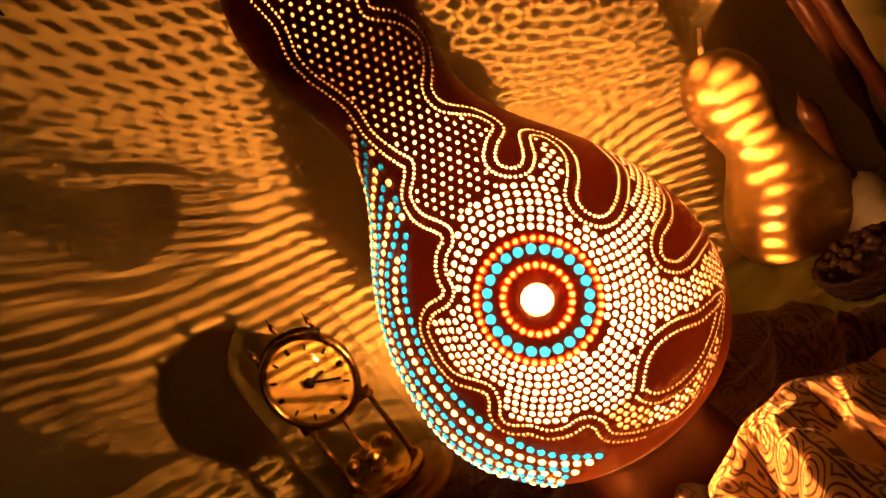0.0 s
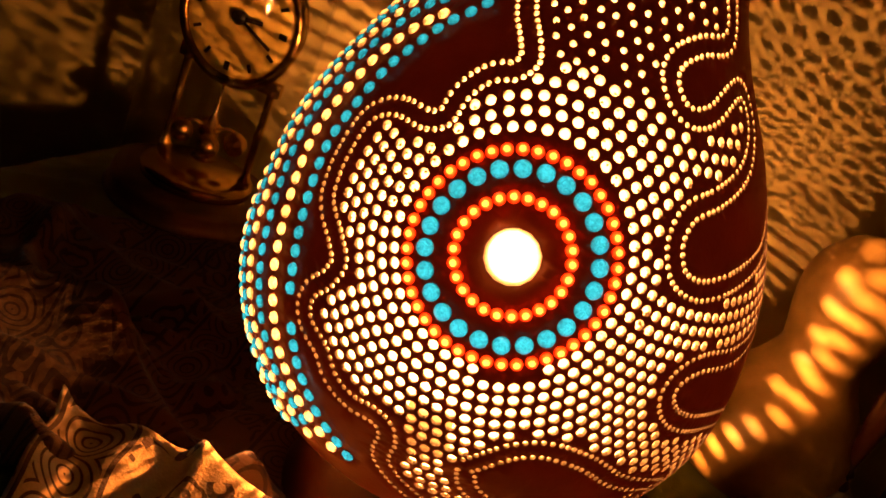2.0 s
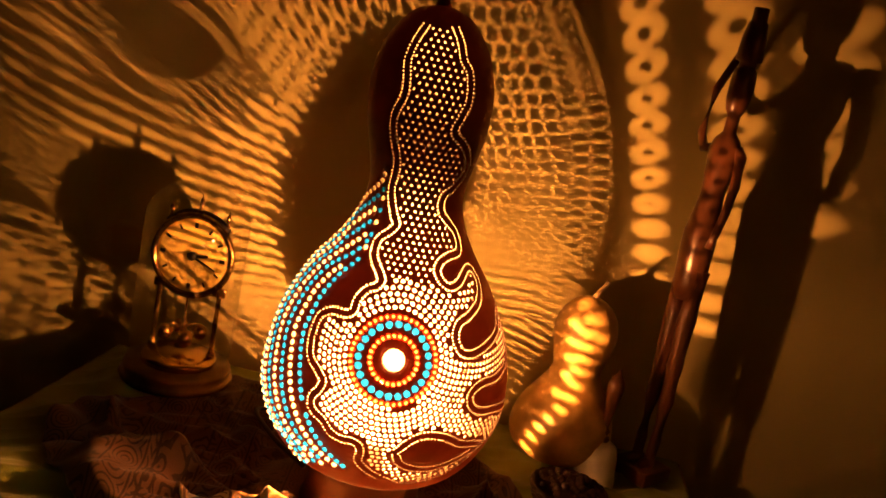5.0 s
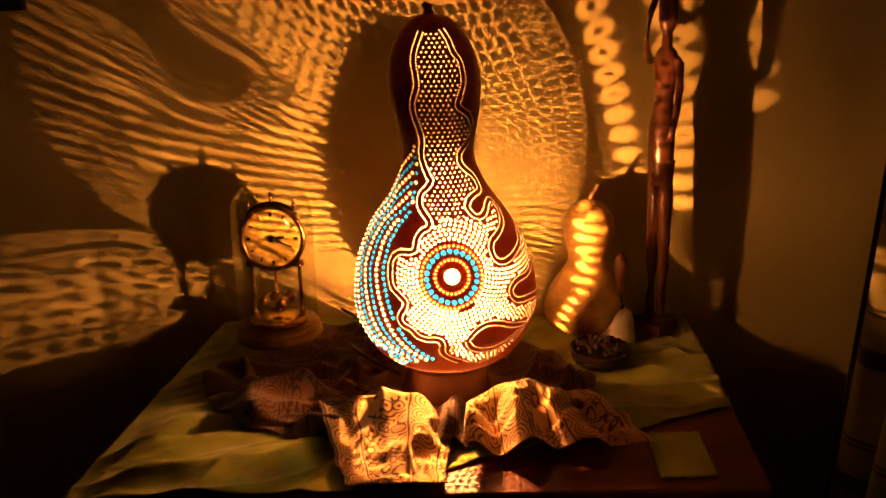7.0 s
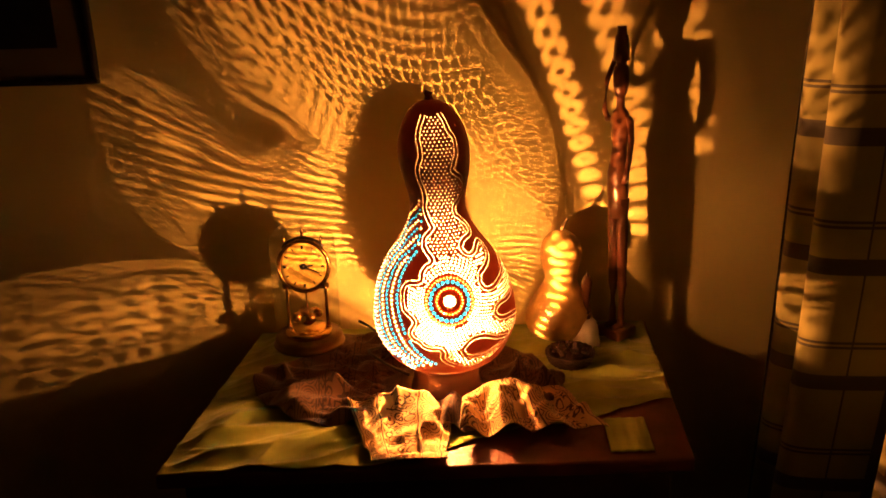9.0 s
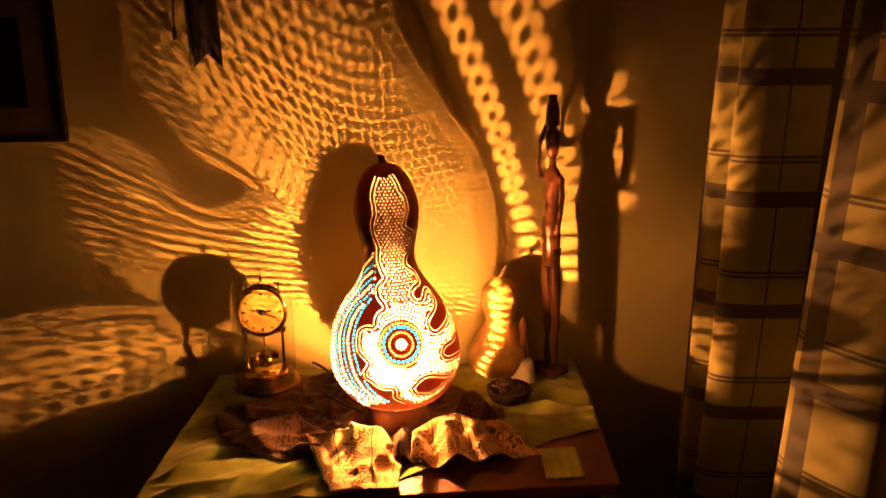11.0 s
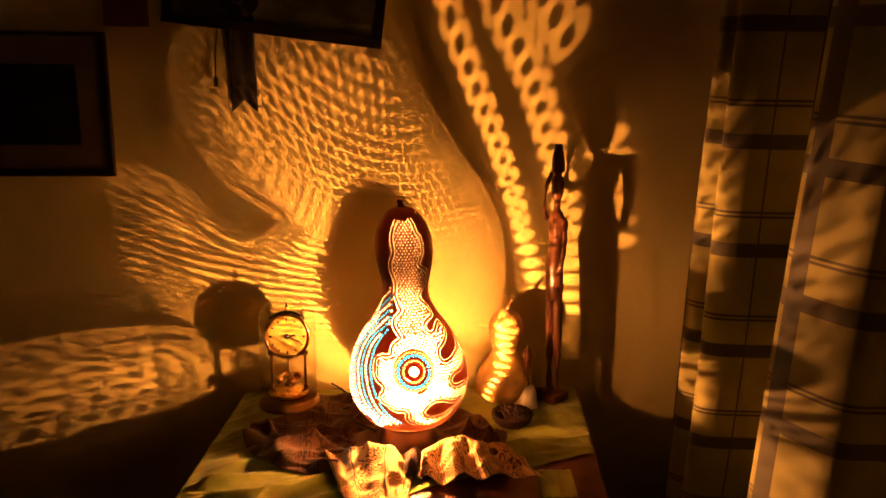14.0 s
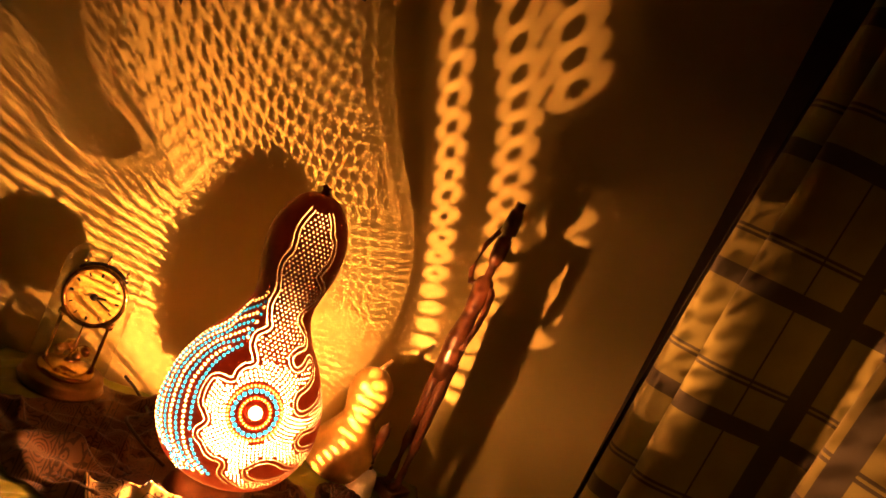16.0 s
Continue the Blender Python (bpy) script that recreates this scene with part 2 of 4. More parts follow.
def plaid(name):
    """Cream curtain cotton with broad dark bands, paired thin lines and upright bands."""
    m = mat(name, (0.18, 0.165, 0.045), 0.95, vary=0.25, scale=10, bump=0.4, bump_scale=700, sheen=0.1)
    nt = m.node_tree
    n, l = nt.nodes, nt.links
    b = n["Principled BSDF"]
    old = b.inputs["Base Color"].links[0].from_socket
    uv = n.new("ShaderNodeUVMap")
    uv.uv_map = "weave"
    sep = n.new("ShaderNodeSeparateXYZ")
    l.new(uv.outputs[0], sep.inputs[0])

    def band(src, period, centre, half):
        md = n.new("ShaderNodeMath")
        md.operation = "FLOORED_MODULO"
        md.inputs[1].default_value = period
        l.new(src, md.inputs[0])
        cp = n.new("ShaderNodeMath")
        cp.operation = "COMPARE"
        cp.inputs[1].default_value = centre
        cp.inputs[2].default_value = half
        l.new(md.outputs[0], cp.inputs[0])
        return cp.outputs[0]

    P = 0.2465
    at = 1.349 % P
    marks = [band(sep.outputs[1], P, at, 0.0165), band(sep.outputs[1], P, (at + 0.078) % P, 0.0028), band(sep.outputs[1], P, (at + 0.088) % P, 0.0028),
             band(sep.outputs[0], 0.5, 0.025, 0.022), band(sep.outputs[0], 0.5, 0.425, 0.002)]
    # leading edge coloured dark for the shade on the curtain's return
    edge = n.new("ShaderNodeMath")
    edge.operation = "LESS_THAN"
    edge.inputs[1].default_value = 0.085
    l.new(sep.outputs[0], edge.inputs[0])
    marks.append(edge.outputs[0])
    top = marks[0]
    for k in marks[1:]:
        mx = n.new("ShaderNodeMath")
        mx.operation = "MAXIMUM"
        l.new(top, mx.inputs[0])
        l.new(k, mx.inputs[1])
        top = mx.outputs[0]
    fac = n.new("ShaderNodeMath")
    fac.operation = "MULTIPLY"
    fac.inputs[1].default_value = 0.92
    l.new(top, fac.inputs[0])
    col = n.new("ShaderNodeMix")
    col.data_type = "RGBA"
    l.new(fac.outputs[0], col.inputs[0])
    l.new(old, col.inputs[6])
    col.inputs[7].default_value = (0.025, 0.022, 0.02, 1)
    l.new(col.outputs[2], b.inputs["Base Color"])
    return m


M_BATIK = batik("batik_cotton", (0.6, 0.38, 0.15), (0.05, 0.018, 0.008))
# brown batik with shade put into its colours, for the unlit bunched cloth
M_BATIK_SHADED = batik("shaded_batik_cotton", (0.1, 0.045, 0.016), (0.022, 0.008, 0.004))
M_PLAID = plaid("plaid_cotton")


# ---- mesh helpers ----
def part(name, bm, material, parent=None, label="", smooth=True):
    """Links a bmesh as one mesh object, under a thing or a part if given."""
    me = bpy.data.meshes.new(name)
    bm.to_mesh(me)
    bm.free()
    for m in (material if isinstance(material, (list, tuple)) else [material]):
        me.materials.append(m)
    if smooth:
        for p in me.polygons:
            p.use_smooth = True
    ob = new(name, me)
    if parent:
        ob.parent = parent
    if label:
        ob["label"] = label
    return ob


def thing(name, label, category, at=(0, 0, 0), group="", kind=""):
    e = new(name)
    e.location = at
    e.empty_display_size = 0.02
    return tagged(e, label, category, group, kind)


def box(x0, x1, y0, y1, z0, z1, bevel=0.0):
    bm = bmesh.new()
    bmesh.ops.create_cube(bm, size=1, matrix=Matrix.Translation(((x0 + x1) / 2, (y0 + y1) / 2, (z0 + z1) / 2)) @ Matrix.Diagonal((x1 - x0, y1 - y0, z1 - z0, 1)))
    if bevel:
        bmesh.ops.bevel(bm, geom=bm.edges[:], offset=bevel, segments=2, affect="EDGES", profile=0.6)
    return bm


def lathe(profile, seg=48, bm=None, at=(0, 0, 0), bend=None, squash=1.0):
    """Turns (radius, z) rows round the z axis; rows of zero radius close it."""
    bm = bm or bmesh.new()
    rings = []
    for r, z in profile:
        ox = bend(z) if bend else 0.0
        if r < 1e-5:
            rings.append([bm.verts.new((at[0] + ox, at[1], at[2] + z))])
        else:
            rings.append([bm.verts.new((at[0] + ox + r * math.cos(2 * math.pi * k / seg), at[1] + squash * r * math.sin(2 * math.pi * k / seg), at[2] + z)) for k in range(seg)])
    for a, b in zip(rings, rings[1:]):
        for k in range(seg):
            k2 = (k + 1) % seg
            if len(a) == 1 and len(b) == 1:
                break
            if len(a) == 1:
                bm.faces.new((a[0], b[k2], b[k]))
            elif len(b) == 1:
                bm.faces.new((a[k], a[k2], b[0]))
            else:
                bm.faces.new((a[k], a[k2], b[k2], b[k]))
    return bm


def tube(points, radii, seg=10, bm=None):
    """A round rod along points."""
    bm = bm or bmesh.new()
    pts = [Vector(p) for p in points]
    if not isinstance(radii, (list, tuple)):
        radii = [radii] * len(pts)
    rings = []
    for i, p in enumerate(pts):
        d = (pts[min(i + 1, len(pts) - 1)] - pts[max(i - 1, 0)]).normalized()
        q = d.to_track_quat("Z", "Y")
        rings.append([bm.verts.new(p + q @ Vector((radii[i] * math.cos(2 * math.pi * k / seg), radii[i] * math.sin(2 * math.pi * k / seg), 0))) for k in range(seg)])
    for a, b in zip(rings, rings[1:]):
        for k in range(seg):
            bm.faces.new((a[k], a[(k + 1) % seg], b[(k + 1) % seg], b[k]))
    bm.faces.new(rings[0][::-1])
    bm.faces.new(rings[-1])
    return bm


def smooth_rows(rows, n):
    """Catmull-Rom through (a, b) rows."""
    p = [Vector((r[0], r[1], 0)) for r in rows]
    p = [2 * p[0] - p[1]] + p + [2 * p[-1] - p[-2]]
    out = []
    for i in range(1, len(p) - 2):
        for k in range(n):
            t = k / n
            a, b, c, d = p[i - 1:i + 3]
            v = 0.5 * (2 * b + (c - a) * t + (2 * a - 5 * b + 4 * c - d) * t * t + (3 * b - a - 3 * c + d) * t ** 3)
            out.append((v.x, v.y))
    out.append((p[-2].x, p[-2].y))
    return out


def smoothstep(a, b, x):
    t = min(1.0, max(0.0, (x - a) / (b - a)))
    return t * t * (3 - 2 * t)


def sheet(name, fn, nu, nv, thick, material, parent=None, label="", uvfn=None):
    """A cloth of real thickness over fn(u, v) with 0 <= u, v <= 1."""
    bm = bmesh.new()
    uvl = bm.loops.layers.uv.new("weave")
    P = [[Vector(fn(i / nu, j / nv)) for j in range(nv + 1)] for i in range(nu + 1)]
    UV = [[(uvfn(i / nu, j / nv) if uvfn else (P[i][j].x, P[i][j].y)) for j in range(nv + 1)] for i in range(nu + 1)]
    N = [[None] * (nv + 1) for _ in range(nu + 1)]
    for i in range(nu + 1):
        for j in range(nv + 1):
            du = P[min(i + 1, nu)][j] - P[max(i - 1, 0)][j]
            dv = P[i][min(j + 1, nv)] - P[i][max(j - 1, 0)]
            c = du.cross(dv)
            N[i][j] = c.normalized() if c.length > 1e-12 else Vector((0, 0, 1))
    A = [[bm.verts.new(P[i][j]) for j in range(nv + 1)] for i in range(nu + 1)]
    B = [[bm.verts.new(P[i][j] - N[i][j] * thick) for j in range(nv + 1)] for i in range(nu + 1)]

    def quad(vs, ks):
        f = bm.faces.new(vs)
        for lp, k in zip(f.loops, ks):
            lp[uvl].uv = UV[k[0]][k[1]]

    for i in range(nu):
        for j in range(nv):
            k = ((i, j), (i + 1, j), (i + 1, j + 1), (i, j + 1))
            quad([A[a][b] for a, b in k], k)
            quad([B[a][b] for a, b in k[::-1]], k[::-1])
    for i in range(nu):
        for j in (0, nv):
            k = ((i, j), (i + 1, j))
            vs = [A[i][j], A[i + 1][j], B[i + 1][j], B[i][j]]
            quad(vs if j else vs[::-1], (k[0], k[1], k[1], k[0]))
    for j in range(nv):
        for i in (0, nu):
            k = ((i, j), (i, j + 1))
            vs = [A[i][j], A[i][j + 1], B[i][j + 1], B[i][j]]
            quad(vs if not i else vs[::-1], (k[0], k[1], k[1], k[0]))
    bmesh.ops.recalc_face_normals(bm, faces=bm.faces[:])
    return part(name, bm, material, parent, label)


# ---- the room ----
WALL_Y, RIGHT_X, LEFT_X, BACK_Y, TOP = 0.43, 0.98, -3.4, -4.2, 2.6
floor = tagged(part("floor", box(LEFT_X - 0.1, RIGHT_X + 0.1, BACK_Y - 0.1, WALL_Y + 0.1, -0.1, 0.0), M_FLOOR, smooth=False), "dark wooden floor in the unlit room", "floor", kind="structure")
ceiling = tagged(part("ceiling", box(LEFT_X - 0.1, RIGHT_X + 0.1, BACK_Y - 0.1, WALL_Y + 0.1, TOP, TOP + 0.1), M_CEIL, smooth=False), "plain unseen ceiling above the table, darkened to cut bounced light", "ceiling", kind="structure")
tagged(part("wall_north", box(LEFT_X - 0.1, RIGHT_X + 0.1, WALL_Y, WALL_Y + 0.1, 0, TOP), M_WALL, smooth=False), "cream painted wall lit by the pierced lamp", "wall", kind="structure")
tagged(part("wall_south", box(LEFT_X - 0.1, RIGHT_X + 0.1, BACK_Y - 0.1, BACK_Y, 0, TOP), M_FARWALL, smooth=False), "unseen wall, darkened to cut bounced light", "wall", kind="structure")
tagged(part("wall_west", box(LEFT_X - 0.1, LEFT_X, BACK_Y, WALL_Y, 0, TOP), M_FARWALL, smooth=False), "unseen wall, darkened to cut bounced light", "wall", kind="structure")
tagged(part("wall_east", box(RIGHT_X, RIGHT_X + 0.1, BACK_Y, WALL_Y, 0, TOP), M_FARWALL, smooth=False), "wall behind the curtain, darkened to cut bounced light", "wall", kind="structure")


# ---- curtain ----
def curtain():
    c = thing("curtain", "cream curtain with dark plaid bands hanging in deep folds", "curtain", (0.76, -0.3, 0.02))
    path, arc = [], 0.0
    folds = smooth_rows([(0.13, 0.82), (0.06, 0.745), (0.025, 0.718), (-0.01, 0.712), (-0.04, 0.74), (-0.05, 0.762), (-0.06, 0.738), (-0.09, 0.712), (-0.115, 0.722), (-0.13, 0.76), (-0.14, 0.84), (-0.15, 0.92), (-0.2, 0.945),
                         (-0.35, 0.87), (-0.42, 0.745), (-0.45, 0.708), (-0.475, 0.7), (-0.52, 0.712), (-0.57, 0.734), (-0.61, 0.756), (-0.63, 0.785), (-0.64, 0.85), (-0.7, 0.9), (-0.76, 0.92), (-0.85, 0.83),
                         (-0.9, 0.75), (-0.95, 0.74), (-0.99, 0.8), (-1.0, 0.9), (-1.08, 0.9), (-1.15, 0.76), (-1.25, 0.8)], 12)
    for y, x in folds:
        if path:
            arc += math.hypot(x - path[-1][0], y - path[-1][1])
        path.append((x, y, arc))
    n = len(path) - 1
    y0 = path[0][1]

    def fn(u, v):
        x, y, a = path[min(n, round(u * n))]
        z = 0.06 + v * 2.3
        sway = 0.006 * math.sin(3 * z + 9 * y)
        return (x + sway, y - 0.055 - 0.09 * (z - 1.1) + 0.004 * math.sin(5 * z), z)

    sheet("cloth", fn, n, 60, 0.0015, M_PLAID, c, uvfn=lambda u, v: (path[min(n, round(u * n))][2], 0.06 + v * 2.3))
    # added dark strip that stands in for the shaded leading fold
    edge = smooth_rows([(0.2, 0.845), (0.14, 0.80), (0.09, 0.765), (0.068, 0.738)], 6)

    def lining(u, v):
        y, x = edge[min(len(edge) - 1, round(u * (len(edge) - 1)))]
        z = 0.05 + v * 2.32
        return (x - 0.004 + 0.006 * math.sin(3 * z + 9 * y), y - 0.055 - 0.09 * (z - 1.1) + 0.004 * math.sin(5 * z), z)

    sheet("lining", lining, len(edge) - 1, 60, 0.0015, M_RIBBON, c, "black strip along the leading edge, in place of shade")
    for o in c.children:
        o.location = -c.location
    rail = tagged(part("curtain_rail", tube([(0.78, 0.3, 2.39), (0.78, -1.4, 2.39)], 0.014, 16), M_DARKWOOD), "dark wooden rail over the curtain", "curtain rail")
    for y in (0.2, -1.3):
        part("bracket", box(0.76, RIGHT_X, y - 0.01, y + 0.01, 2.38, 2.41, 0.002), M_DARKWOOD, rail)
    return c


curtain()


# ---- table ----
TZ = 0.75
TX0, TX1, TY0, TY1 = -0.498, 0.53, -0.254, 0.425


def askew(x, y):
    """The table's sides run a little askew to the wall."""
    return x + 0.11 * (y - 0.1)


def table():
    t = thing("table", "dark red-brown polished wooden side table", "table", (0, 0.1, 0))
    o = Vector((0, 0.1, 0))
    p = [part("tabletop", box(TX0, TX1, TY0, TY1, TZ - 0.03, TZ, 0.005), M_TABLE, t)]
    p.append(part("apron", box(TX0 + 0.04, TX1 - 0.04, TY0 + 0.03, TY0 + 0.05, TZ - 0.12, TZ - 0.03, 0.002), M_DARKWOOD, t))
    p.append(part("apron", box(TX0 + 0.04, TX1 - 0.04, TY1 - 0.05, TY1 - 0.03, TZ - 0.12, TZ - 0.03, 0.002), M_DARKWOOD, t))
    for x in (TX0 + 0.06, TX1 - 0.06):
        p.append(part("side_apron", box(x - 0.01, x + 0.01, TY0 + 0.05, TY1 - 0.05, TZ - 0.12, TZ - 0.03, 0.002), M_DARKWOOD, t))
        for y in (TY0 + 0.06, TY1 - 0.06):
            p.append(part("leg", lathe([(0, 0), (0.015, 0), (0.018, 0.02), (0.016, 0.3), (0.022, 0.55), (0.024, TZ - 0.03), (0, TZ - 0.03)], 16, at=(x, y, 0)), M_DARKWOOD, t))
    for k in p:
        for v in k.data.vertices:
            v.co.x = askew(v.co.x, v.co.y)
        k.location = -o
    return t


table()


def fbm(x, y, z=0.0):
    return noise.noise(Vector((x, y, z)))


# ---- cloths on the table ----
def cream_front(x):
    return -0.253 + 0.138 * smoothstep(-0.1, 0.25, x) + 0.09 * smoothstep(0.27, 0.52, x)


def cream_height(xw, y):
    """Height of the rumpled cream cloth at a place on the table."""
    x = xw - 0.11 * (y - 0.1)
    v = min(1, max(0, (y - cream_front(x)) / (TY1 - cream_front(x))))
    w = fbm(x * 2.4, y * 2.4, 1.0)
    run = 78 * (y + 0.35 * x * (1 if x > 0 else -0.6)) + 9 * w
    ridge = (1 - abs(math.sin(0.5 * run))) ** 1.4 * 1.25
    run2 = 105 * (0.8 * y - 0.6 * x) + 10 * fbm(x * 3.1, y * 3.1, 5.0)
    ridge += 0.55 * (1 - abs(math.sin(0.5 * run2))) ** 2 * smoothstep(-0.1, 0.25, fbm(x * 5, y * 5, 12.0))
    ridge += 0.25 * fbm(x * 16 + 3, y * 40, 2.0)
    amt = smoothstep(0.02, 0.16, math.hypot(x - 0.03, y)) * (0.3 + 0.7 * smoothstep(-0.3, 0.3, fbm(x * 4, y * 4, 7.0)))
    run3 = 150 * (y - 0.25 * x) + 14 * fbm(x * 4.3, y * 4.3, 21.0)
    ridge += 0.4 * (1 - abs(math.sin(0.5 * run3))) ** 2 * smoothstep(-0.2, 0.2, fbm(x * 6, y * 6, 31.0))
    z = TZ + 0.0035 + (0.014 + 0.014 * smoothstep(-0.05, -0.25, x)) * ridge * amt * (1 - 0.75 * v) + 0.003 * (1 + fbm(x * 18, y * 18))
    z += 0.012 * math.exp(-((math.hypot(xw - 0.307, y - 0.304) / 0.085) ** 6))
    # folds that spread from under the lamp's cloth to the left, and level ones to the right
    spread = math.atan2(y + 0.06, -(x + 0.06))
    fold = (1 - abs(math.sin(5.5 * spread + 2.2 * fbm(x * 3.5, y * 3.5, 41.0)))) ** 1.8
    z += 0.017 * fold * smoothstep(0.05, 0.13, math.hypot(x + 0.06, y + 0.06)) * smoothstep(-0.06, -0.16, x) * smoothstep(0.14, 0.02, y) * smoothstep(-0.5, -0.4, x)
    z += 0.008 * (1 - abs(math.sin(44 * (y - 0.12 * x) + 2.5 * fbm(x * 3, y * 5, 51.0)))) ** 2 * smoothstep(0.22, 0.32, x) * smoothstep(0.26, 0.18, y)
    calm = (0.2 + 0.8 * smoothstep(TX0, TX0 + 0.1, x)) * (0.4 + 0.6 * smoothstep(0.0, 0.12, v))
    z = TZ + 0.004 + (z - TZ - 0.004) * calm
    flat = math.exp(-((math.hypot(xw + 0.314, y - 0.283) / 0.11) ** 6))
    return z * (1 - flat) + (TZ + 0.0295) * flat


def cream_cloth():
    def fn(u, v):
        x = TX0 + 0.004 + u * (TX1 - TX0 - 0.012)
        yf = cream_front(x) + 0.006 * fbm(x * 9, 3.1)
        y = yf + v * (TY1 - 0.01 - yf)
        return (askew(x, y), y, cream_height(askew(x, y), y))

    ob = sheet("table_cloth", fn, 260, 190, 0.0015, M_CREAM)
    return tagged(ob, "rumpled greenish cream cloth spread over the table", "cloth")


cream_cloth()


def batik_cloth():
    """Printed cloth bunched under and round the foot of the lamp."""
    reach = [(-180, 0.42), (-168, 0.38), (-150, 0.26), (-130, 0.2), (-100, 0.17), (-55, 0.17), (-40, 0.19), (-20, 0.25), (10, 0.265), (40, 0.25), (70, 0.25), (100, 0.3), (125, 0.41), (150, 0.37), (170, 0.45), (180, 0.42)]
    ang = [a for a, _ in reach]
    val = [b for _, b in reach]
    cx, cy = 0.024, 0.02

    def fn(u, v):
        a = -180 + 360 * u
        ph = math.radians(a)
        R = float(np.interp(a, ang, val))
        c, s = math.cos(ph), math.sin(ph)
        R *= 1 + 0.07 * fbm(c * 3, s * 3, 2.0) + 0.05 * fbm(c * 9, s * 9, 6.0)
        r = 0.03 + (R - 0.03) * v
        x, y = cx + r * c, cy + r * s
        wav = math.sin(6 * ph + 3 * fbm(c * 1.5, s * 1.5, 3.0) + 3.5 * v + 4 * fbm(x * 5, y * 5, 8.0))
        folds = (0.5 + 0.5 * wav) ** 2
        z = TZ + 0.012 + 0.024 * smoothstep(0.17, 0.105, r)
        z += 0.03 * folds * smoothstep(0.3, 0.6, v)
        crease = 1 - abs(math.sin(16 * (0.9 * x + 0.7 * y) + 5 * fbm(x * 4, y * 4, 11.0)))
        crease2 = 1 - abs(math.sin(21 * (0.5 * x - y) + 5 * fbm(x * 5, y * 5, 15.0)))
        z += (0.026 * crease ** 2 + 0.016 * crease2 ** 2 + 0.016 * fbm(x * 18, y * 18, 4.0)) * smoothstep(0.25, 0.6, v) * smoothstep(1.08, 0.85, v)
        left = smoothstep(165, 180, a) + smoothstep(-150, -172, a)
        z += left * smoothstep(0.55, 0.97, v) * (0.008 + 0.014 * math.sin(17 * ph + 1))
        z -= 0.01 * v ** 6
        return (min(max(x, askew(TX0, y) + 0.01), askew(TX1, y) - 0.01), y, max(z, cream_height(x, y) + 0.005))

    ob = sheet("batik_cloth", fn, 340, 80, 0.0012, M_BATIK_SHADED)
    return tagged(ob, "crumpled brown batik cloth bunched under the lamp, colours darkened for shade", "cloth")


batik_cloth()


def front_fold():
    """The lit end of cloth that falls from the lamp's foot to the table's front edge."""
    def fn(u, v):
        crest = 0.782 + 0.058 * math.sin(math.pi * (0.1 + 0.78 * u)) ** 1.5 + 0.018 * fbm(u * 6, 1.7)
        if v < 0.16:
            t = v / 0.16
            x = -0.185 + 0.225 * u
            y = -0.088 - 0.022 * t + 0.03 * (1 - u) ** 2
            z = TZ + 0.03 + (crest - TZ - 0.03) * smoothstep(0, 1, t)
        else:
            t = (v - 0.16) / 0.84
            x = (-0.185 + 0.225 * u) * (1 - t) + (-0.128 + 0.148 * u) * t + 0.006 * fbm(t * 6, u * 2, 3.0) - 0.03 * u * t * (1 - t)
            y = -0.11 + 0.03 * (1 - u) ** 2 * (1 - t) - (0.138 + 0.004 * math.sin(7 * u)) * t
            z = TZ + 0.01 + (crest - TZ - 0.01) * (1 - t) ** 1.5
            z += (0.012 * math.sin(10 * u + 2.5 * t) * math.sin(math.pi * min(1, t * 1.1)) + 0.012 * (1 - abs(math.sin(3.1 * (u * 2 + t) + 3 * fbm(u * 3, t * 3, 5.0)))) ** 2 + 0.009 * fbm(x * 26, y * 26, 6.0)) * (1 - 0.5 * t)
        z = max(z, cream_height(x, y) + 0.006, TZ + 0.012)
        return (x, y, z)

    ob = sheet("batik_cloth", fn, 80, 80, 0.0012, M_BATIK, uvfn=lambda u, v: (0.03 + u * 0.17, v * 0.24))
    return tagged(ob, "tan batik cloth end draped to the table's front edge", "cloth")


front_fold()


def scalloped_fold():
    """The cloth end whose wavy hem stands up over the bare wood."""
    def fn(u, v):
        crest = 0.80 + 0.036 * math.sin(math.pi * min(1, 0.15 + u)) + 0.012 * fbm(u * 5, 9.1)
        wave = math.sin(2 * math.pi * 3.3 * u + 0.7)
        hem_z = 0.79 + 0.025 * wave * (1 - 0.5 * u) - 0.026 * u ** 3
        cx, cy = 0.055 + 0.2 * u, -0.105 + 0.085 * u
        hx, hy = 0.045 + 0.3 * u, -0.205 + 0.05 * u - 0.014 * wave
        if v < 0.16:
            t = v / 0.16
            return (cx, cy + 0.03 * (1 - t), TZ + 0.028 + (crest - TZ - 0.028) * smoothstep(0, 1, t))
        t = (v - 0.16) / 0.84
        z = crest + (hem_z - crest) * t ** 0.9
        z += 0.009 * wave * math.sin(math.pi * t) + 0.017 * fbm(cx * 30 + t * 3, t * 5, 2.2) * math.sin(math.pi * t)
        x, y = cx + (hx - cx) * t, cy + (hy - cy) * t
        return (x, y, max(z, cream_height(x, y) + 0.007))

    ob = sheet("batik_cloth", fn, 110, 60, 0.0012, M_BATIK, uvfn=lambda u, v: (0.3 + u * 0.3, v * 0.17))
    return tagged(ob, "tan batik cloth end with a raised wavy hem", "cloth")


scalloped_fold()


def woven_strip():
    def fn(u, v):
        x = 0.335 + 0.085 * u + 0.01 * v
        y = -0.228 + 0.13 * v
        return (x, y, TZ + 0.004 + 0.002 * math.sin(12 * u) ** 2)

    return tagged(sheet("woven_strip", fn, 24, 16, 0.0015, M_CREAM), "short strip of pale woven cloth on bare table wood", "cloth")


woven_strip()

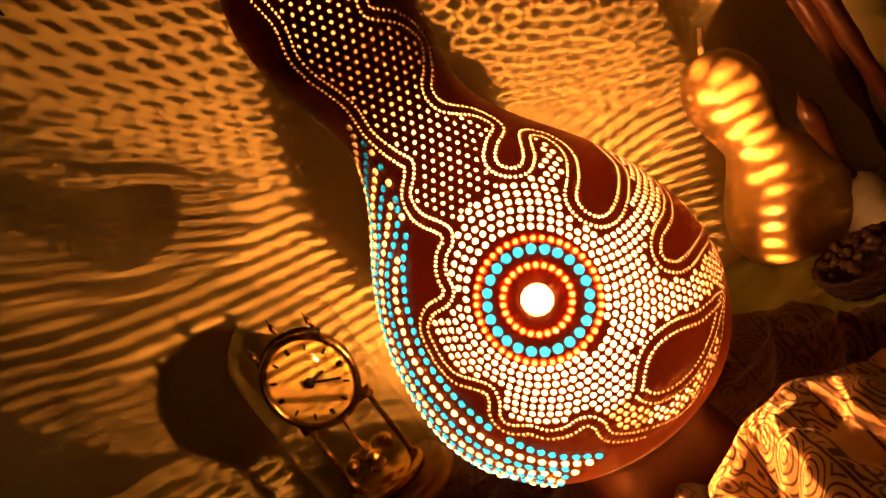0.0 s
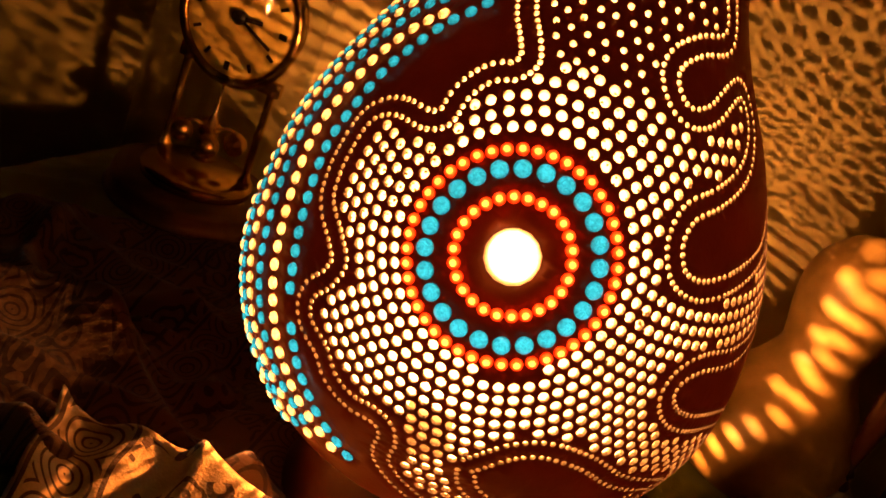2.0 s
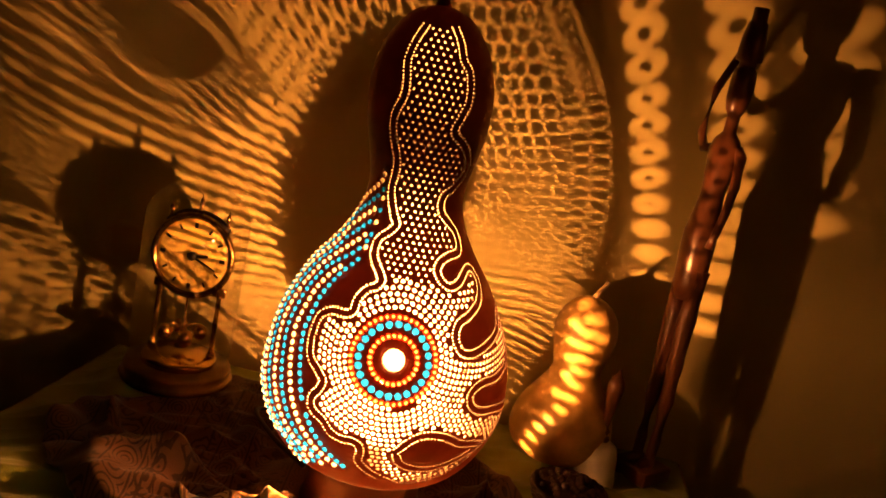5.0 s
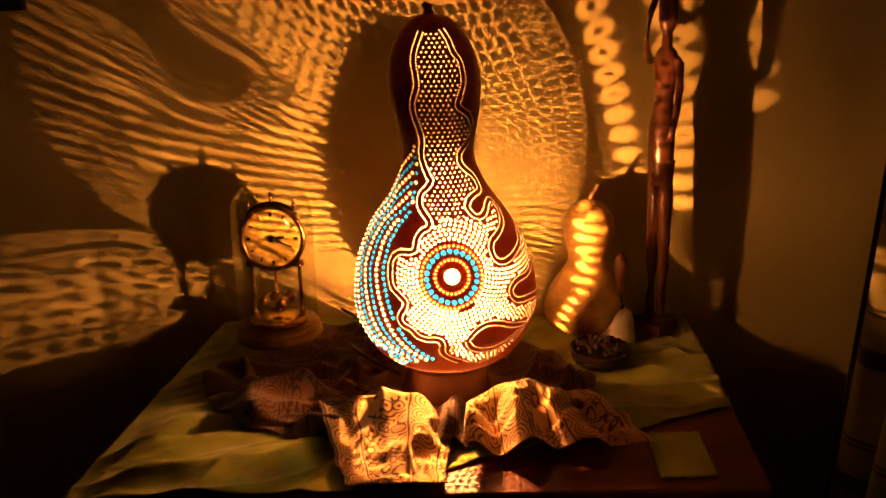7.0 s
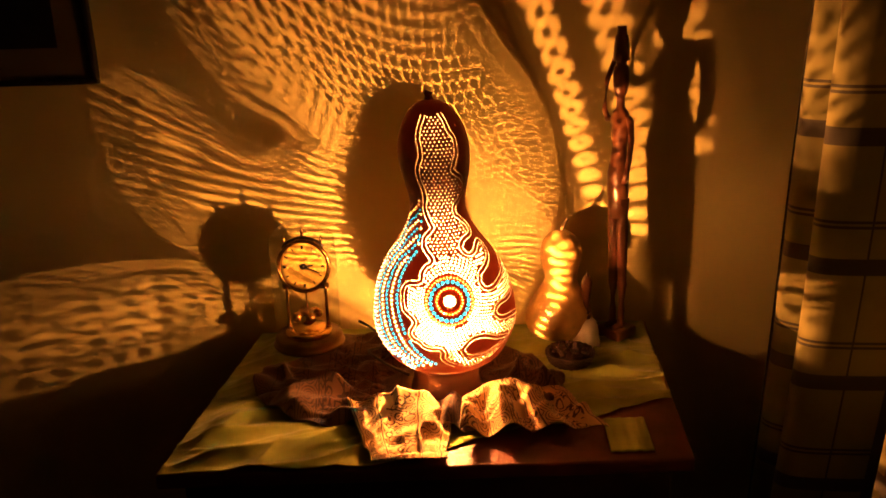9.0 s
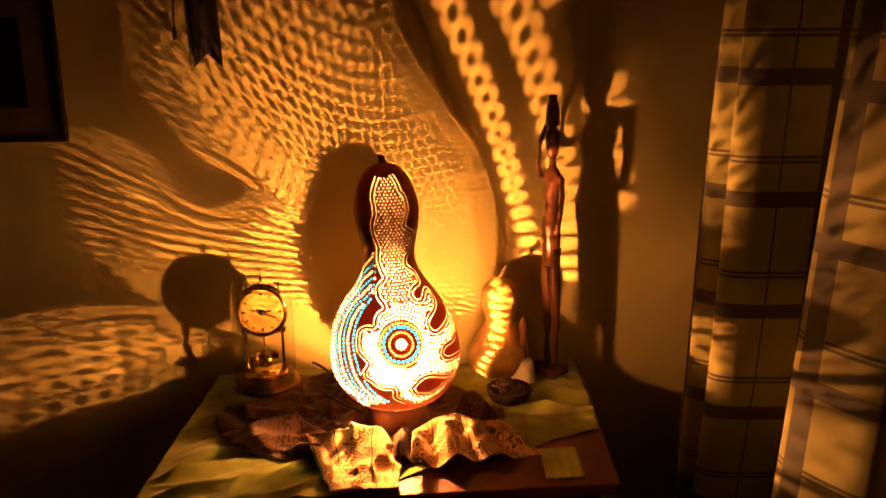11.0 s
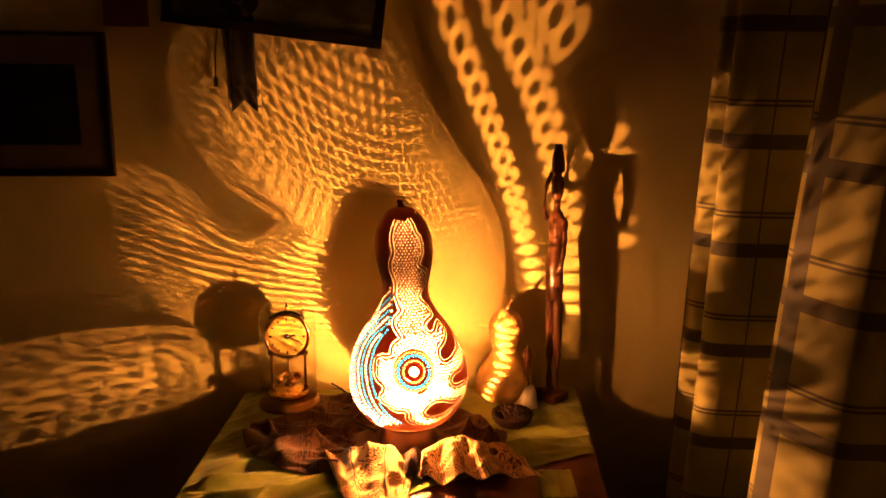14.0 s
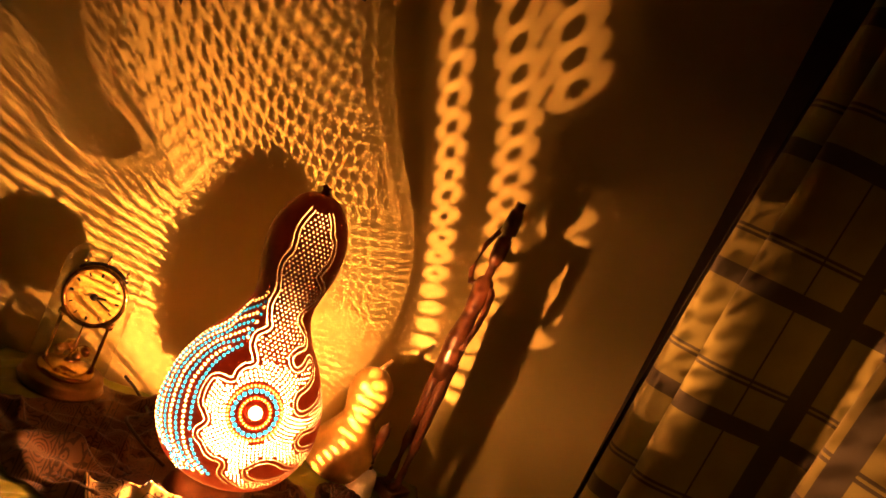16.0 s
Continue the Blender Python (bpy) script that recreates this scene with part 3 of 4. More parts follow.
# ---- the pierced gourd lamp ----
PROFILE = [(.844, .002), (.847, .045), (.859, .083), (.881, .1155), (.913, .136), (.951, .148), (.99, .1475), (1.04, .137), (1.095, .111), (1.145, .077), (1.18, .060),
           (1.21, .0565), (1.245, .063), (1.275, .0695), (1.31, .072), (1.34, .0685), (1.37, .058), (1.393, .042), (1.405, .028), (1.411, .010)]
_rows = np.array(smooth_rows(PROFILE, 8))
_arc = np.concatenate([[0], np.cumsum(np.hypot(np.diff(_rows[:, 0]), np.diff(_rows[:, 1])))])
S_END = float(_arc[-1])


def axis_x(z):
    return 0.024 - 0.018 * min(1.0, max(0.0, (z - 1.0) / 0.4))


def s_of_z(z):
    return float(np.interp(z, _rows[:, 0], _arc))


def ring(s):
    return float(np.interp(s, _arc, _rows[:, 1])), float(np.interp(s, _arc, _rows[:, 0]))


def skin(th, s, sink=0.0):
    """Point of the gourd at th degrees (0 to the front, growing to the right) and s metres up its flank."""
    r, z = ring(s)
    r2, z2 = ring(min(S_END, s + 0.002))
    r1, z1 = ring(max(0, s - 0.002))
    tx, tz = r2 - r1, z2 - z1
    ln = math.hypot(tx, tz) or 1
    nr, nz = tz / ln, -tx / ln
    a = math.radians(th)
    rr = max(0.0005, r - sink * nr)
    zz = z - sink * nz
    return Vector((axis_x(zz) + rr * math.sin(a), -rr * math.cos(a), zz)), Vector((nr * math.sin(a), -nr * math.cos(a), nz))


def toward(way):
    """Where a ray from the bulb leaves the gourd: (th, s)."""
    way = way.normalized()
    d = 0.02
    while d < 0.6:
        p = BULB + way * d
        r = math.hypot(p.x - axis_x(p.z), p.y)
        rr = float(np.interp(p.z, _rows[:, 0], _rows[:, 1], left=0, right=0))
        if r >= rr:
            p = BULB + way * (d - 0.0006 * min(1.0, (r - rr) / 0.0012))
            return math.degrees(math.atan2(p.x - axis_x(p.z), -p.y)), s_of_z(p.z)
        d += 0.0006
    return None


def smooth_rows3(rows, n):
    a = smooth_rows([(r[0], r[1]) for r in rows], n)
    b = smooth_rows([(r[2], 0) for r in rows], n)
    return [(x, y, z) for (x, y), (z, _) in zip(a, b)]


SEAM = 129.0     # the sheet of holes is cut open along this angle


def wrap(th):
    while th >= SEAM:
        th -= 360
    while th < SEAM - 360:
        th += 360
    return th


class Holes:
    """Round holes of the shell, none touching another."""

    def __init__(self):
        self.rows = []
        self.cells = {}
        self.wide = {}

    def slot(self, th, s, radius, wide, gap):
        """A hole wider than high; nothing else may come into its ends."""
        if not self.add(th, s, radius, gap):
            return
        r = ring(s)[0]
        room = min(SEAM - wrap(th), wrap(th) - SEAM + 360) * math.pi / 180 * r - 0.002
        wide = max(1.0, min(wide, room / radius))
        self.wide[len(self.rows) - 1] = wide
        for k in (-1, 1):
            p, _ = skin(th + k * math.degrees(radius * (wide - 1) / r), s)
            key = tuple(int(math.floor(c / 0.016)) for c in p)
            self.cells.setdefault(key, []).append((p, radius))

    def add(self, th, s, radius, gap=0.0007):
        th = wrap(th)
        r, z = ring(s)
        if r < 0.02 or s < 0.03 or s > S_END - 0.012:
            return False
        if min(SEAM - th, th - SEAM + 360) * math.pi / 180 * r < radius + 0.002:
            return False
        p, _ = skin(th, s)
        key = tuple(int(math.floor(c / 0.016)) for c in p)
        for i in (-1, 0, 1):
            for j in (-1, 0, 1):
                for k in (-1, 0, 1):
                    for q, rq in self.cells.get((key[0] + i, key[1] + j, key[2] + k), ()):
                        if (q - p).length < radius + rq + gap:
                            return False
        self.cells.setdefault(key, []).append((p, radius))
        self.rows.append((th, s, radius))
        return True


holes = Holes()
beads = []       # (th, s, radius, material, label)


def inside(poly, x, y):
    c = False
    j = len(poly) - 1
    for i in range(len(poly)):
        xi, yi = poly[i]
        xj, yj = poly[j]
        if (yi > y) != (yj > y) and x < (xj - xi) * (y - yi) / (yj - yi) + xi:
            c = not c
        j = i
    return c


def dotted(rows, radius, step, aside=0.0, closed=False):
    """Small holes along a curve of (th, z) rows, shifted aside metres to its right-hand side."""
    rows = list(rows) + ([rows[0], rows[1]] if closed else [])
    fine = smooth_rows(rows, 14)
    pts = [(th, s_of_z(z)) for th, z in fine]
    out = []
    for i, (th, s) in enumerate(pts):
        a, b = pts[max(0, i - 2)], pts[min(len(pts) - 1, i + 2)]
        r = max(0.02, ring(s)[0])
        du, dv = math.radians(b[0] - a[0]) * r, b[1] - a[1]
        ln = math.hypot(du, dv) or 1
        out.append((th + math.degrees(dv / ln * aside / r), s - du / ln * aside))
    last = None
    for th, s in out:
        p, _ = skin(th, s)
        if last is None or (p - last).length >= step:
            holes.add(th, s, radius, 0.0003)
            last = p


# design curves of the lit field on the front, as (degrees, height)
LEFT = [(-14, 1.385), (-20, 1.364), (-21.5, 1.346), (-18.5, 1.327), (-18, 1.308), (-25, 1.284), (-24.5, 1.264), (-21, 1.248), (-19, 1.23), (-23, 1.207), (-20, 1.193), (-14, 1.18),
        (-8.5, 1.169), (-13.5, 1.158), (-20.5, 1.149), (-20.4, 1.138), (-17, 1.13), (-11.2, 1.121), (-8, 1.112), (-10.5, 1.103), (-15.3, 1.098), (-18.2, 1.088), (-18.5, 1.075),
        (-23, 1.068), (-31, 1.066), (-35.6, 1.058), (-35.5, 1.042), (-34.5, 1.03), (-32.6, 1.02), (-27.4, 1.011), (-23.5, 1.001), (-24.1, .988), (-26.7, .977), (-25.6, .968),
        (-20, .961), (-16.3, .951), (-11.6, .947), (-7, .948), (-3.0, .944), (-1.2, .934), (-1.2, .921), (3, .911), (9.2, .903)]
RIGHT = [(16, 1.388), (22, 1.375), (26, 1.355), (33, 1.343), (34, 1.316), (28.5, 1.297), (26, 1.278), (46, 1.259), (56, 1.24), (45, 1.222), (34, 1.212), (30, 1.2), (32.6, 1.187), (42, 1.177),
         (52, 1.166), (52, 1.153), (38.4, 1.148), (28, 1.14), (24.5, 1.129), (28.6, 1.117), (36, 1.112), (45, 1.116), (54, 1.125), (61, 1.129), (64.5, 1.122), (62, 1.112),
         (56, 1.102), (46, 1.092), (36.5, 1.083), (33, 1.068), (35.6, 1.052), (42, 1.046), (50, 1.048), (60, 1.054), (72, 1.062), (82, 1.075), (89, 1.078), (91, 1.062),
         (86, 1.043), (75, 1.03), (62, 1.023), (50, 1.022), (43, 1.014), (41, 1.0), (45, .987), (52, .981), (62, .978), (75, .972), (88, .966)]
FOOT = [(9.2, .903), (20, .893), (32, .895), (46, .908), (57, .928), (68, .942), (80, .952), (88, .966)]
ISLE = [(11, .944), (17, .961), (24, .968), (33, .965), (43, .954), (56, .946), (61, .938), (52, .929), (42, .919), (33, .913), (22, .914), (13.5, .924)]
FIELD = LEFT + FOOT[1:-1] + RIGHT[::-1]

# the flower: a milky lens and three rings of beads
FLOWER_TH, FLOWER_S = 4.2, s_of_z(1.04)
fp, fn_ = skin(FLOWER_TH, FLOWER_S)
f_e1 = Vector((0, 0, 1)).cross(fn_).normalized()
f_e2 = fn_.cross(f_e1)


def petal(rho, phi):
    """(th, s) at the distance rho from the flower's heart in the direction phi."""
    p = fp + f_e1 * rho * math.cos(phi) + f_e2 * rho * math.sin(phi)
    c = Vector((0.024, 0, 0.968))
    way = (p - c).normalized()
    d = 0.1
    while d < 0.5:
        q = c + way * d
        rr = float(np.interp(q.z, _rows[:, 0], _rows[:, 1], left=0, right=0))
        if math.hypot(q.x - axis_x(q.z), q.y) >= rr:
            break
        d += 0.0008
    return math.degrees(math.atan2(q.x - axis_x(q.z), -q.y)), s_of_z(q.z)


def bead_at(th, s, radius, material, label, gap=0.0005):
    if holes.add(th, s, radius * 0.86, gap):
        beads.append((wrap(th), s, radius, material, label))


bead_at(FLOWER_TH, FLOWER_S, 0.0128, M_LENS, "milky white glass lens")
for count, rho, rad, m, lab in ((26, 0.0255, 0.0031, M_AMBER, "clear glass bead with a red rim"), (24, 0.0388, 0.0043, M_TEAL, "teal glass bead"), (44, 0.0475, 0.0031, M_AMBER, "clear glass bead with a red rim")):
    for k in range(count):
        bead_at(*petal(rho, 2 * math.pi * k / count + 0.05), rad, m, lab)

# outlines of the field, each with a second line beside it
dotted(LEFT, 0.00142, 0.0032)
dotted(LEFT, 0.00142, 0.0032, 0.0088)
dotted(RIGHT, 0.00142, 0.0032)
dotted(RIGHT, 0.00142, 0.0032, -0.0088)
dotted(FOOT, 0.00142, 0.0032)
dotted(ISLE, 0.00142, 0.0032, 0.0, True)
dotted(ISLE, 0.00142, 0.0032, 0.0085, True)

# rows of beads down the left flank, teal and clear in turn
FLANK = [(.898, -3), (.905, -9), (.92, -18.5), (.94, -25.5), (.97, -32.5), (1.0, -38), (1.04, -43), (1.08, -43), (1.11, -38), (1.13, -31)]
fz, ft = [a for a, _ in FLANK], [b for _, b in FLANK]
for k in range(8):
    z_top = 1.124 + 0.0135 * k
    z = z_top
    while z > 0.905 - 0.0035 * k:
        base = float(np.interp(z, fz, ft))
        open_out = smoothstep(0.0, 0.045, z_top - z) * smoothstep(0.80, 0.93, z)
        th = (base if z < 1.1 else -30 + (base + 30) * smoothstep(1.16, 1.1, z)) - 6.8 * k * open_out - 1.2 * k * (1 - open_out)
        s = s_of_z(z)
        big = 0.0032 + 0.0003 * smoothstep(1.14, 1.0, z)
        if k % 2 == 0:
            bead_at(th, s, big, M_TEAL, "teal glass bead", 0.0023)
        else:
            bead_at(th, s, big, M_CLEAR, "clear glass bead", 0.0023)
        z -= 0.0008

# dots that fill the field: rings round the flower on the belly, level rows on the neck
for k in range(60):
    rho = 0.0502 + 0.0059 * k
    ang = rho / 0.146
    if ang > 2.2:
        break
    around = 2 * math.pi * 0.146 * math.sin(ang) if ang < 1.5 else 2 * math.pi * 0.146
    n_dots = max(12, int(around / 0.0065))
    c = Vector((0.024, 0, 0.968))
    axis = (fp - c).normalized()
    e1 = Vector((0, 0, 1)).cross(axis).normalized()
    e2 = axis.cross(e1)
    for i in range(n_dots):
        phi = 2 * math.pi * (i + 0.5 * (k % 2)) / n_dots + 0.04 * k
        way = axis * math.cos(ang) + (e1 * math.cos(phi) + e2 * math.sin(phi)) * math.sin(ang)
        d, q = 0.09, None
        while d < 0.24:
            q = c + way * d
            rr = float(np.interp(q.z, _rows[:, 0], _rows[:, 1], left=0, right=0))
            if math.hypot(q.x - axis_x(q.z), q.y) >= rr:
                break
            d += 0.001
        else:
            continue
        if q.z > 1.118:
            continue
        th = math.degrees(math.atan2(q.x - axis_x(q.z), -q.y))
        if inside(FIELD, th, q.z) and not inside(ISLE, th, q.z):
            holes.add(th, s_of_z(q.z), 0.00248, 0.0005)
s, k = s_of_z(1.119), 0
while s < S_END - 0.02:
    r, z = ring(s)
    step = math.degrees(0.0082 / r)
    for i in range(-18, 19):
        th = (i + 0.5 * (k % 2)) * step + random.uniform(-0.6, 0.6)
        if inside(FIELD, th, z):
            holes.add(th, s, 0.0016, 0.0008)
    s += 0.007
    k += 1

# the back of the gourd: its holes throw the figures on the wall, given here as outlines on the wall (x, z)
BLOOM = [(-0.16, 0.74), (-0.30, 0.82), (-0.44, 0.88), (-0.58, 0.955), (-0.66, 1.0), (-0.71, 1.06), (-0.76, 1.14), (-0.79, 1.26), (-0.80, 1.37), (-0.76, 1.43), (-0.69, 1.44), (-0.61, 1.40),
         (-0.57, 1.34), (-0.53, 1.27), (-0.45, 1.23), (-0.38, 1.24), (-0.35, 1.28), (-0.40, 1.32), (-0.47, 1.36), (-0.53, 1.44), (-0.59, 1.55), (-0.61, 1.64), (-0.61, 1.72), (-0.56, 1.80),
         (-0.45, 1.86), (-0.30, 1.93), (-0.10, 1.92), (0.01, 1.80), (0.07, 1.66), (0.17, 1.50), (0.26, 1.37), (0.31, 1.24), (0.32, 1.08), (0.27, 0.90), (0.18, 0.75)]
FAN = [(-0.47, 0.84), (-0.58, 0.95), (-0.74, 0.97), (-0.95, 0.95), (-1.15, 0.91), (-1.5, 0.86), (-1.9, 0.82), (-1.9, 0.5), (-1.18, 0.58), (-0.93, 0.65), (-0.71, 0.70), (-0.59, 0.75), (-0.50, 0.76)]


def on_wall(th, s):
    p, _ = skin(th, s)
    w = p - BULB
    if w.y < 0.01:
        return None
    q = BULB + w * ((WALL_Y - BULB.y) / w.y)
    return q.x, q.z


def wall_line(rows, radius, step):
    """Round holes that throw a row of light along a line on the wall."""
    last = None
    for x, z in smooth_rows(rows, 30):
        hit = toward(Vector((x, WALL_Y, z)) - BULB)
        if not hit:
            continue
        p, _ = skin(*hit)
        if last is None or (p - last).length >= step:
            holes.add(*hit, radius, 0.0003)
            last = p


# one row that falls on the small gourd
for x, y, z in smooth_rows3([(0.312, 0.274, 1.015), (0.309, 0.271, 0.97), (0.306, 0.27, 0.92), (0.294, 0.244, 0.88), (0.268, 0.238, 0.843), (0.243, 0.249, 0.783)], 40):
    hit = toward(Vector((x, y, z)) - BULB)
    if hit:
        holes.slot(*hit, 0.0023, 1.3, 0.0032)


# chains of larger holes that fall right of the lamp
for rows in ([(0.13, 1.95), (0.15, 1.86), (0.23, 1.66), (0.31, 1.46), (0.375, 1.25), (0.43, 1.04), (0.455, 0.82)],
             [(0.25, 1.98), (0.29, 1.88), (0.38, 1.71), (0.44, 1.54), (0.49, 1.37), (0.53, 1.13), (0.54, 0.80)],
             [(0.38, 2.0), (0.44, 1.88), (0.53, 1.74), (0.59, 1.59), (0.63, 1.42), (0.66, 1.18)]):
    wall_line(rows, 0.0026, 0.0098)


def wall_outline(rows, radius, step, inward):
    """Small holes inside a figure on the wall, along its outline, inward metres from it on the gourd."""
    hits = [toward(Vector((x, WALL_Y, z)) - BULB) for x, z in smooth_rows(rows + [rows[0]], 24)]
    hits = [(h[0] - 360 if h[0] > 0 else h[0], h[1]) for h in hits if h]
    last, line = None, []
    n = len(hits)
    for i, (th, s) in enumerate(hits):
        a, b = hits[max(0, i - 8)], hits[min(n - 1, i + 8)]
        r = max(0.02, ring(s)[0])
        du, dv = math.radians(b[0] - a[0]) * r, b[1] - a[1]
        ln = math.hypot(du, dv) or 1
        line.append(skin(th, s)[0])
        th2, s2 = th + math.degrees(dv / ln * inward / r), s - du / ln * inward
        p = skin(th2, s2)[0]
        if last is None or (p - last).length >= step:
            holes.add(th2, s2, radius, 0.0004)
            last = p
    return np.array(line)


EDGES = {}
for key, rows, side in (("bloom", BLOOM, -1), ("fan", FAN, 1)):
    EDGES[key] = wall_outline(rows, 0.00095, 0.0043, side * 0.003)
    wall_outline(rows, 0.00095, 0.0043, side * 0.0105)

for cut, across, up, size, shape in ((FAN, 0.0062, 0.0054, 0.00125, "fan"), (BLOOM, 0.0064, 0.0056, 0.00134, "bloom")):
    s, k = 0.03, 0
    while s < S_END - 0.02:
        r, z = ring(s)
        n_dots = int(2 * math.pi * r / across)
        for i in range(n_dots):
            th = (i + 0.5 * (k % 2)) * 360 / n_dots + random.uniform(-0.25, 0.25)
            w = on_wall(th, s)
            if not w or not inside(cut, *w):
                continue
            x, zz = w
            if np.min(np.linalg.norm(EDGES[shape] - np.array(skin(th, s)[0]), axis=1)) < 0.0135:
                continue
            if shape == "bloom" and (((x + 0.07) / 0.165) ** 2 + ((zz - 1.12) / 0.28) ** 2 < 1 or ((x + 0.69) / 0.03) ** 2 + ((zz - 1.37) / 0.025) ** 2 < 1):
                continue
            holes.add(th, s, size * (1.08 - 0.26 * smoothstep(-0.35, 0.15, x)), 0.0005)
        s += up
        k += 1

# the underside and the right flank
s, k = 0.055, 0
while s < s_of_z(1.2):
    r, z = ring(s)
    step = math.degrees(0.0052 / r)
    n_dots = int(360 / step)
    for i in range(n_dots):
        th = wrap((i + 0.5 * (k % 2)) * 360 / n_dots)
        if (z < 0.876 and r > 0.078 and -56 < th < 68) or (93 < th < 101 and 0.9 < z):
            holes.add(th, s, (0.00145 if th < 8 else 0.0012) if z < 0.876 else 0.0008, 0.0006)
    s += 0.0045
    k += 1

# fine holes low on the left flank; unseen fill-light holes added beside the chains
s, k = s_of_z(0.878), 0
while s < s_of_z(0.912):
    r, z = ring(s)
    step = math.degrees(0.0042 / r)
    for i in range(int(34 / step)):
        holes.add(-90 + (i + 0.5 * (k % 2)) * step, s, 0.0006, 0.0004)
    s += 0.0037
    k += 1
s, k = s_of_z(0.9), 0
while s < S_END - 0.03:
    r, z = ring(s)
    step = math.degrees(0.0034 / r)
    for i in range(int(54 / step)):
        th = 120 + (i + 0.5 * (k % 2)) * step
        w = on_wall(th, s)
        if w and 0.36 < w[0] < 0.66 and 0.78 < w[1] < 2.0:
            holes.add(th, s, 0.0004, 0.0004)
    s += 0.003
    k += 1

# unseen fine pin holes added on the far left flank to brighten the wall
s, k = s_of_z(0.92), 0
while s < s_of_z(1.12):
    r, z = ring(s)
    step = math.degrees(0.0031 / r)
    for i in range(int(34 / step)):
        holes.add(-134 + (i + 0.5 * (k % 2)) * step, s, 0.00014 + 0.00028 * smoothstep(0.93, 1.03, z), 0.0004)
    s += 0.0027
    k += 1

# fine pin holes low on the right, added unseen for smooth wall light
s, k = s_of_z(0.872), 0
while s < s_of_z(1.13):
    r, z = ring(s)
    step = math.degrees(0.0029 / r)
    for i in range(int(25 / step)):
        holes.add(102.5 + (i + 0.5 * (k % 2)) * step, s, 0.00038, 0.0004)
    s += 0.0025
    k += 1


def lamp():
    from mathutils.geometry import delaunay_2d_cdt
    L = thing("gourd_lamp", "lit dark brown gourd lamp pierced with dots and teal beads", "lamp", (0.024, 0, 0.784))
    base = Vector((0.024, 0, 0.784))
    flat = 0.1
    pts, faces = [], []
    sides = 10
    for k, (th, s, rad) in enumerate(holes.rows):
        r = ring(s)[0]
        wide = holes.wide.get(k, 1.0)
        b = len(pts)
        m = 7 if rad < 0.0015 else (sides if rad < 0.006 else 28)
        for i in range(m):
            a = 2 * math.pi * i / m
            pts.append(Vector((math.radians(th) * flat + wide * rad * math.cos(a) * flat / r, s + rad * math.sin(a))))
        faces.append(list(range(b, b + m)))
    grid_cells = {}
    for th, s, rad in holes.rows:
        grid_cells.setdefault((int(th // 8), int(s // 0.02)), []).append((th, s, rad))
    nth, ns = 96, 96
    for j in range(ns + 1):
        s = S_END * j / ns
        r = max(0.002, ring(s)[0])
        for i in range(nth + 1):
            th = SEAM - 360 + 360 * i / nth
            if 0 < i < nth and 0 < j < ns:
                near = False
                for a in range(-4, 5):
                    for b in (-1, 0, 1):
                        for t2, s2, rad in grid_cells.get((int(th // 8) + a, int(s // 0.02) + b), ()):
                            if math.hypot(math.radians(th - t2) * r, s - s2) < rad * (2.4 if 0.00249 < rad < 0.0031 else 1) + 0.0008:
                                near = True
                if near:
                    continue
            pts.append(Vector((math.radians(th) * flat, s)))
    res = delaunay_2d_cdt(pts, [], faces, 0, 1e-7)
    vs, fs, of = res[0], res[2], res[5]
    nv = len(vs)
    outer, inner = [], []
    lo = math.radians(SEAM - 360) * flat
    hi = math.radians(SEAM) * flat
    weld = {}
    index = []
    for k, v in enumerate(vs):
        th = math.degrees(v.x / flat)
        if abs(v.x - hi) < 1e-6:
            th = SEAM - 360
        if abs(v.x - hi) < 1e-6 or abs(v.x - lo) < 1e-6:
            key = round(v.y, 6)
            if key in weld:
                index.append(weld[key])
                continue
            weld[key] = len(outer)
        index.append(len(outer))
        outer.append(tuple(skin(th, v.y)[0] - base))
        inner.append(tuple(skin(th, v.y, 0.0022)[0] - base))
    n = len(outer)
    tris = []
    for f, o in zip(fs, of):
        if len(o):
            continue
        t = [index[i] for i in f]
        if len(set(t)) == 3:
            tris.append(t)
    edges = {}
    for t in tris:
        for a, b in ((t[0], t[1]), (t[1], t[2]), (t[2], t[0])):
            edges[(a, b)] = edges.get((a, b), 0) + 1
    # which way the triangles wind, from the first one
    allf = [tuple(t) for t in tris] + [tuple(n + i for i in t[::-1]) for t in tris]
    mats = [0] * len(tris) + [1] * len(tris)
    for (a, b) in edges:
        if (b, a) not in edges:
            allf.append((b, a, n + a, n + b))
            mats.append(1)
    me = bpy.data.meshes.new("shell")
    me.from_pydata(outer + inner, [], allf)
    me.materials.append(M_GOURD)
    me.materials.append(M_GOURD_IN)
    me.polygons.foreach_set("material_index", mats)
    me.polygons.foreach_set("use_smooth", [True] * len(tris) * 2 + [False] * (len(allf) - 2 * len(tris)))
    me.update()
    shell = new("shell", me)
    shell.parent = L
    # stalk
    top = skin(0, S_END)[0]
    st = part("stalk", tube([(0.004, 0, 1.402), (0.003, 0, 1.414), (0.002, 0, 1.424), (0.003, 0, 1.4265)], [0.012, 0.0085, 0.0095, 0.0085], 14), M_GOURD, L)
    st.location = -base
    # ring base, socket and bulb
    rb = part("ring_base", lathe([(0.055, 0.0), (0.076, 0.0), (0.078, 0.01), (0.07, 0.035), (0.071, 0.06), (0.068, 0.068), (0.06, 0.066), (0.055, 0.05), (0.055, 0.0)], 64), M_RINGWOOD, L, "turned red-brown wooden ring base")
    so = part("socket", lathe([(0, 0.07), (0.016, 0.07), (0.016, 0.09), (0.012, 0.1), (0.008, 0.102), (0, 0.102)], 24), M_GOURD_IN, L)
    bulb_m = bpy.data.materials.new("filament_glow")
    bulb_m.use_nodes = True
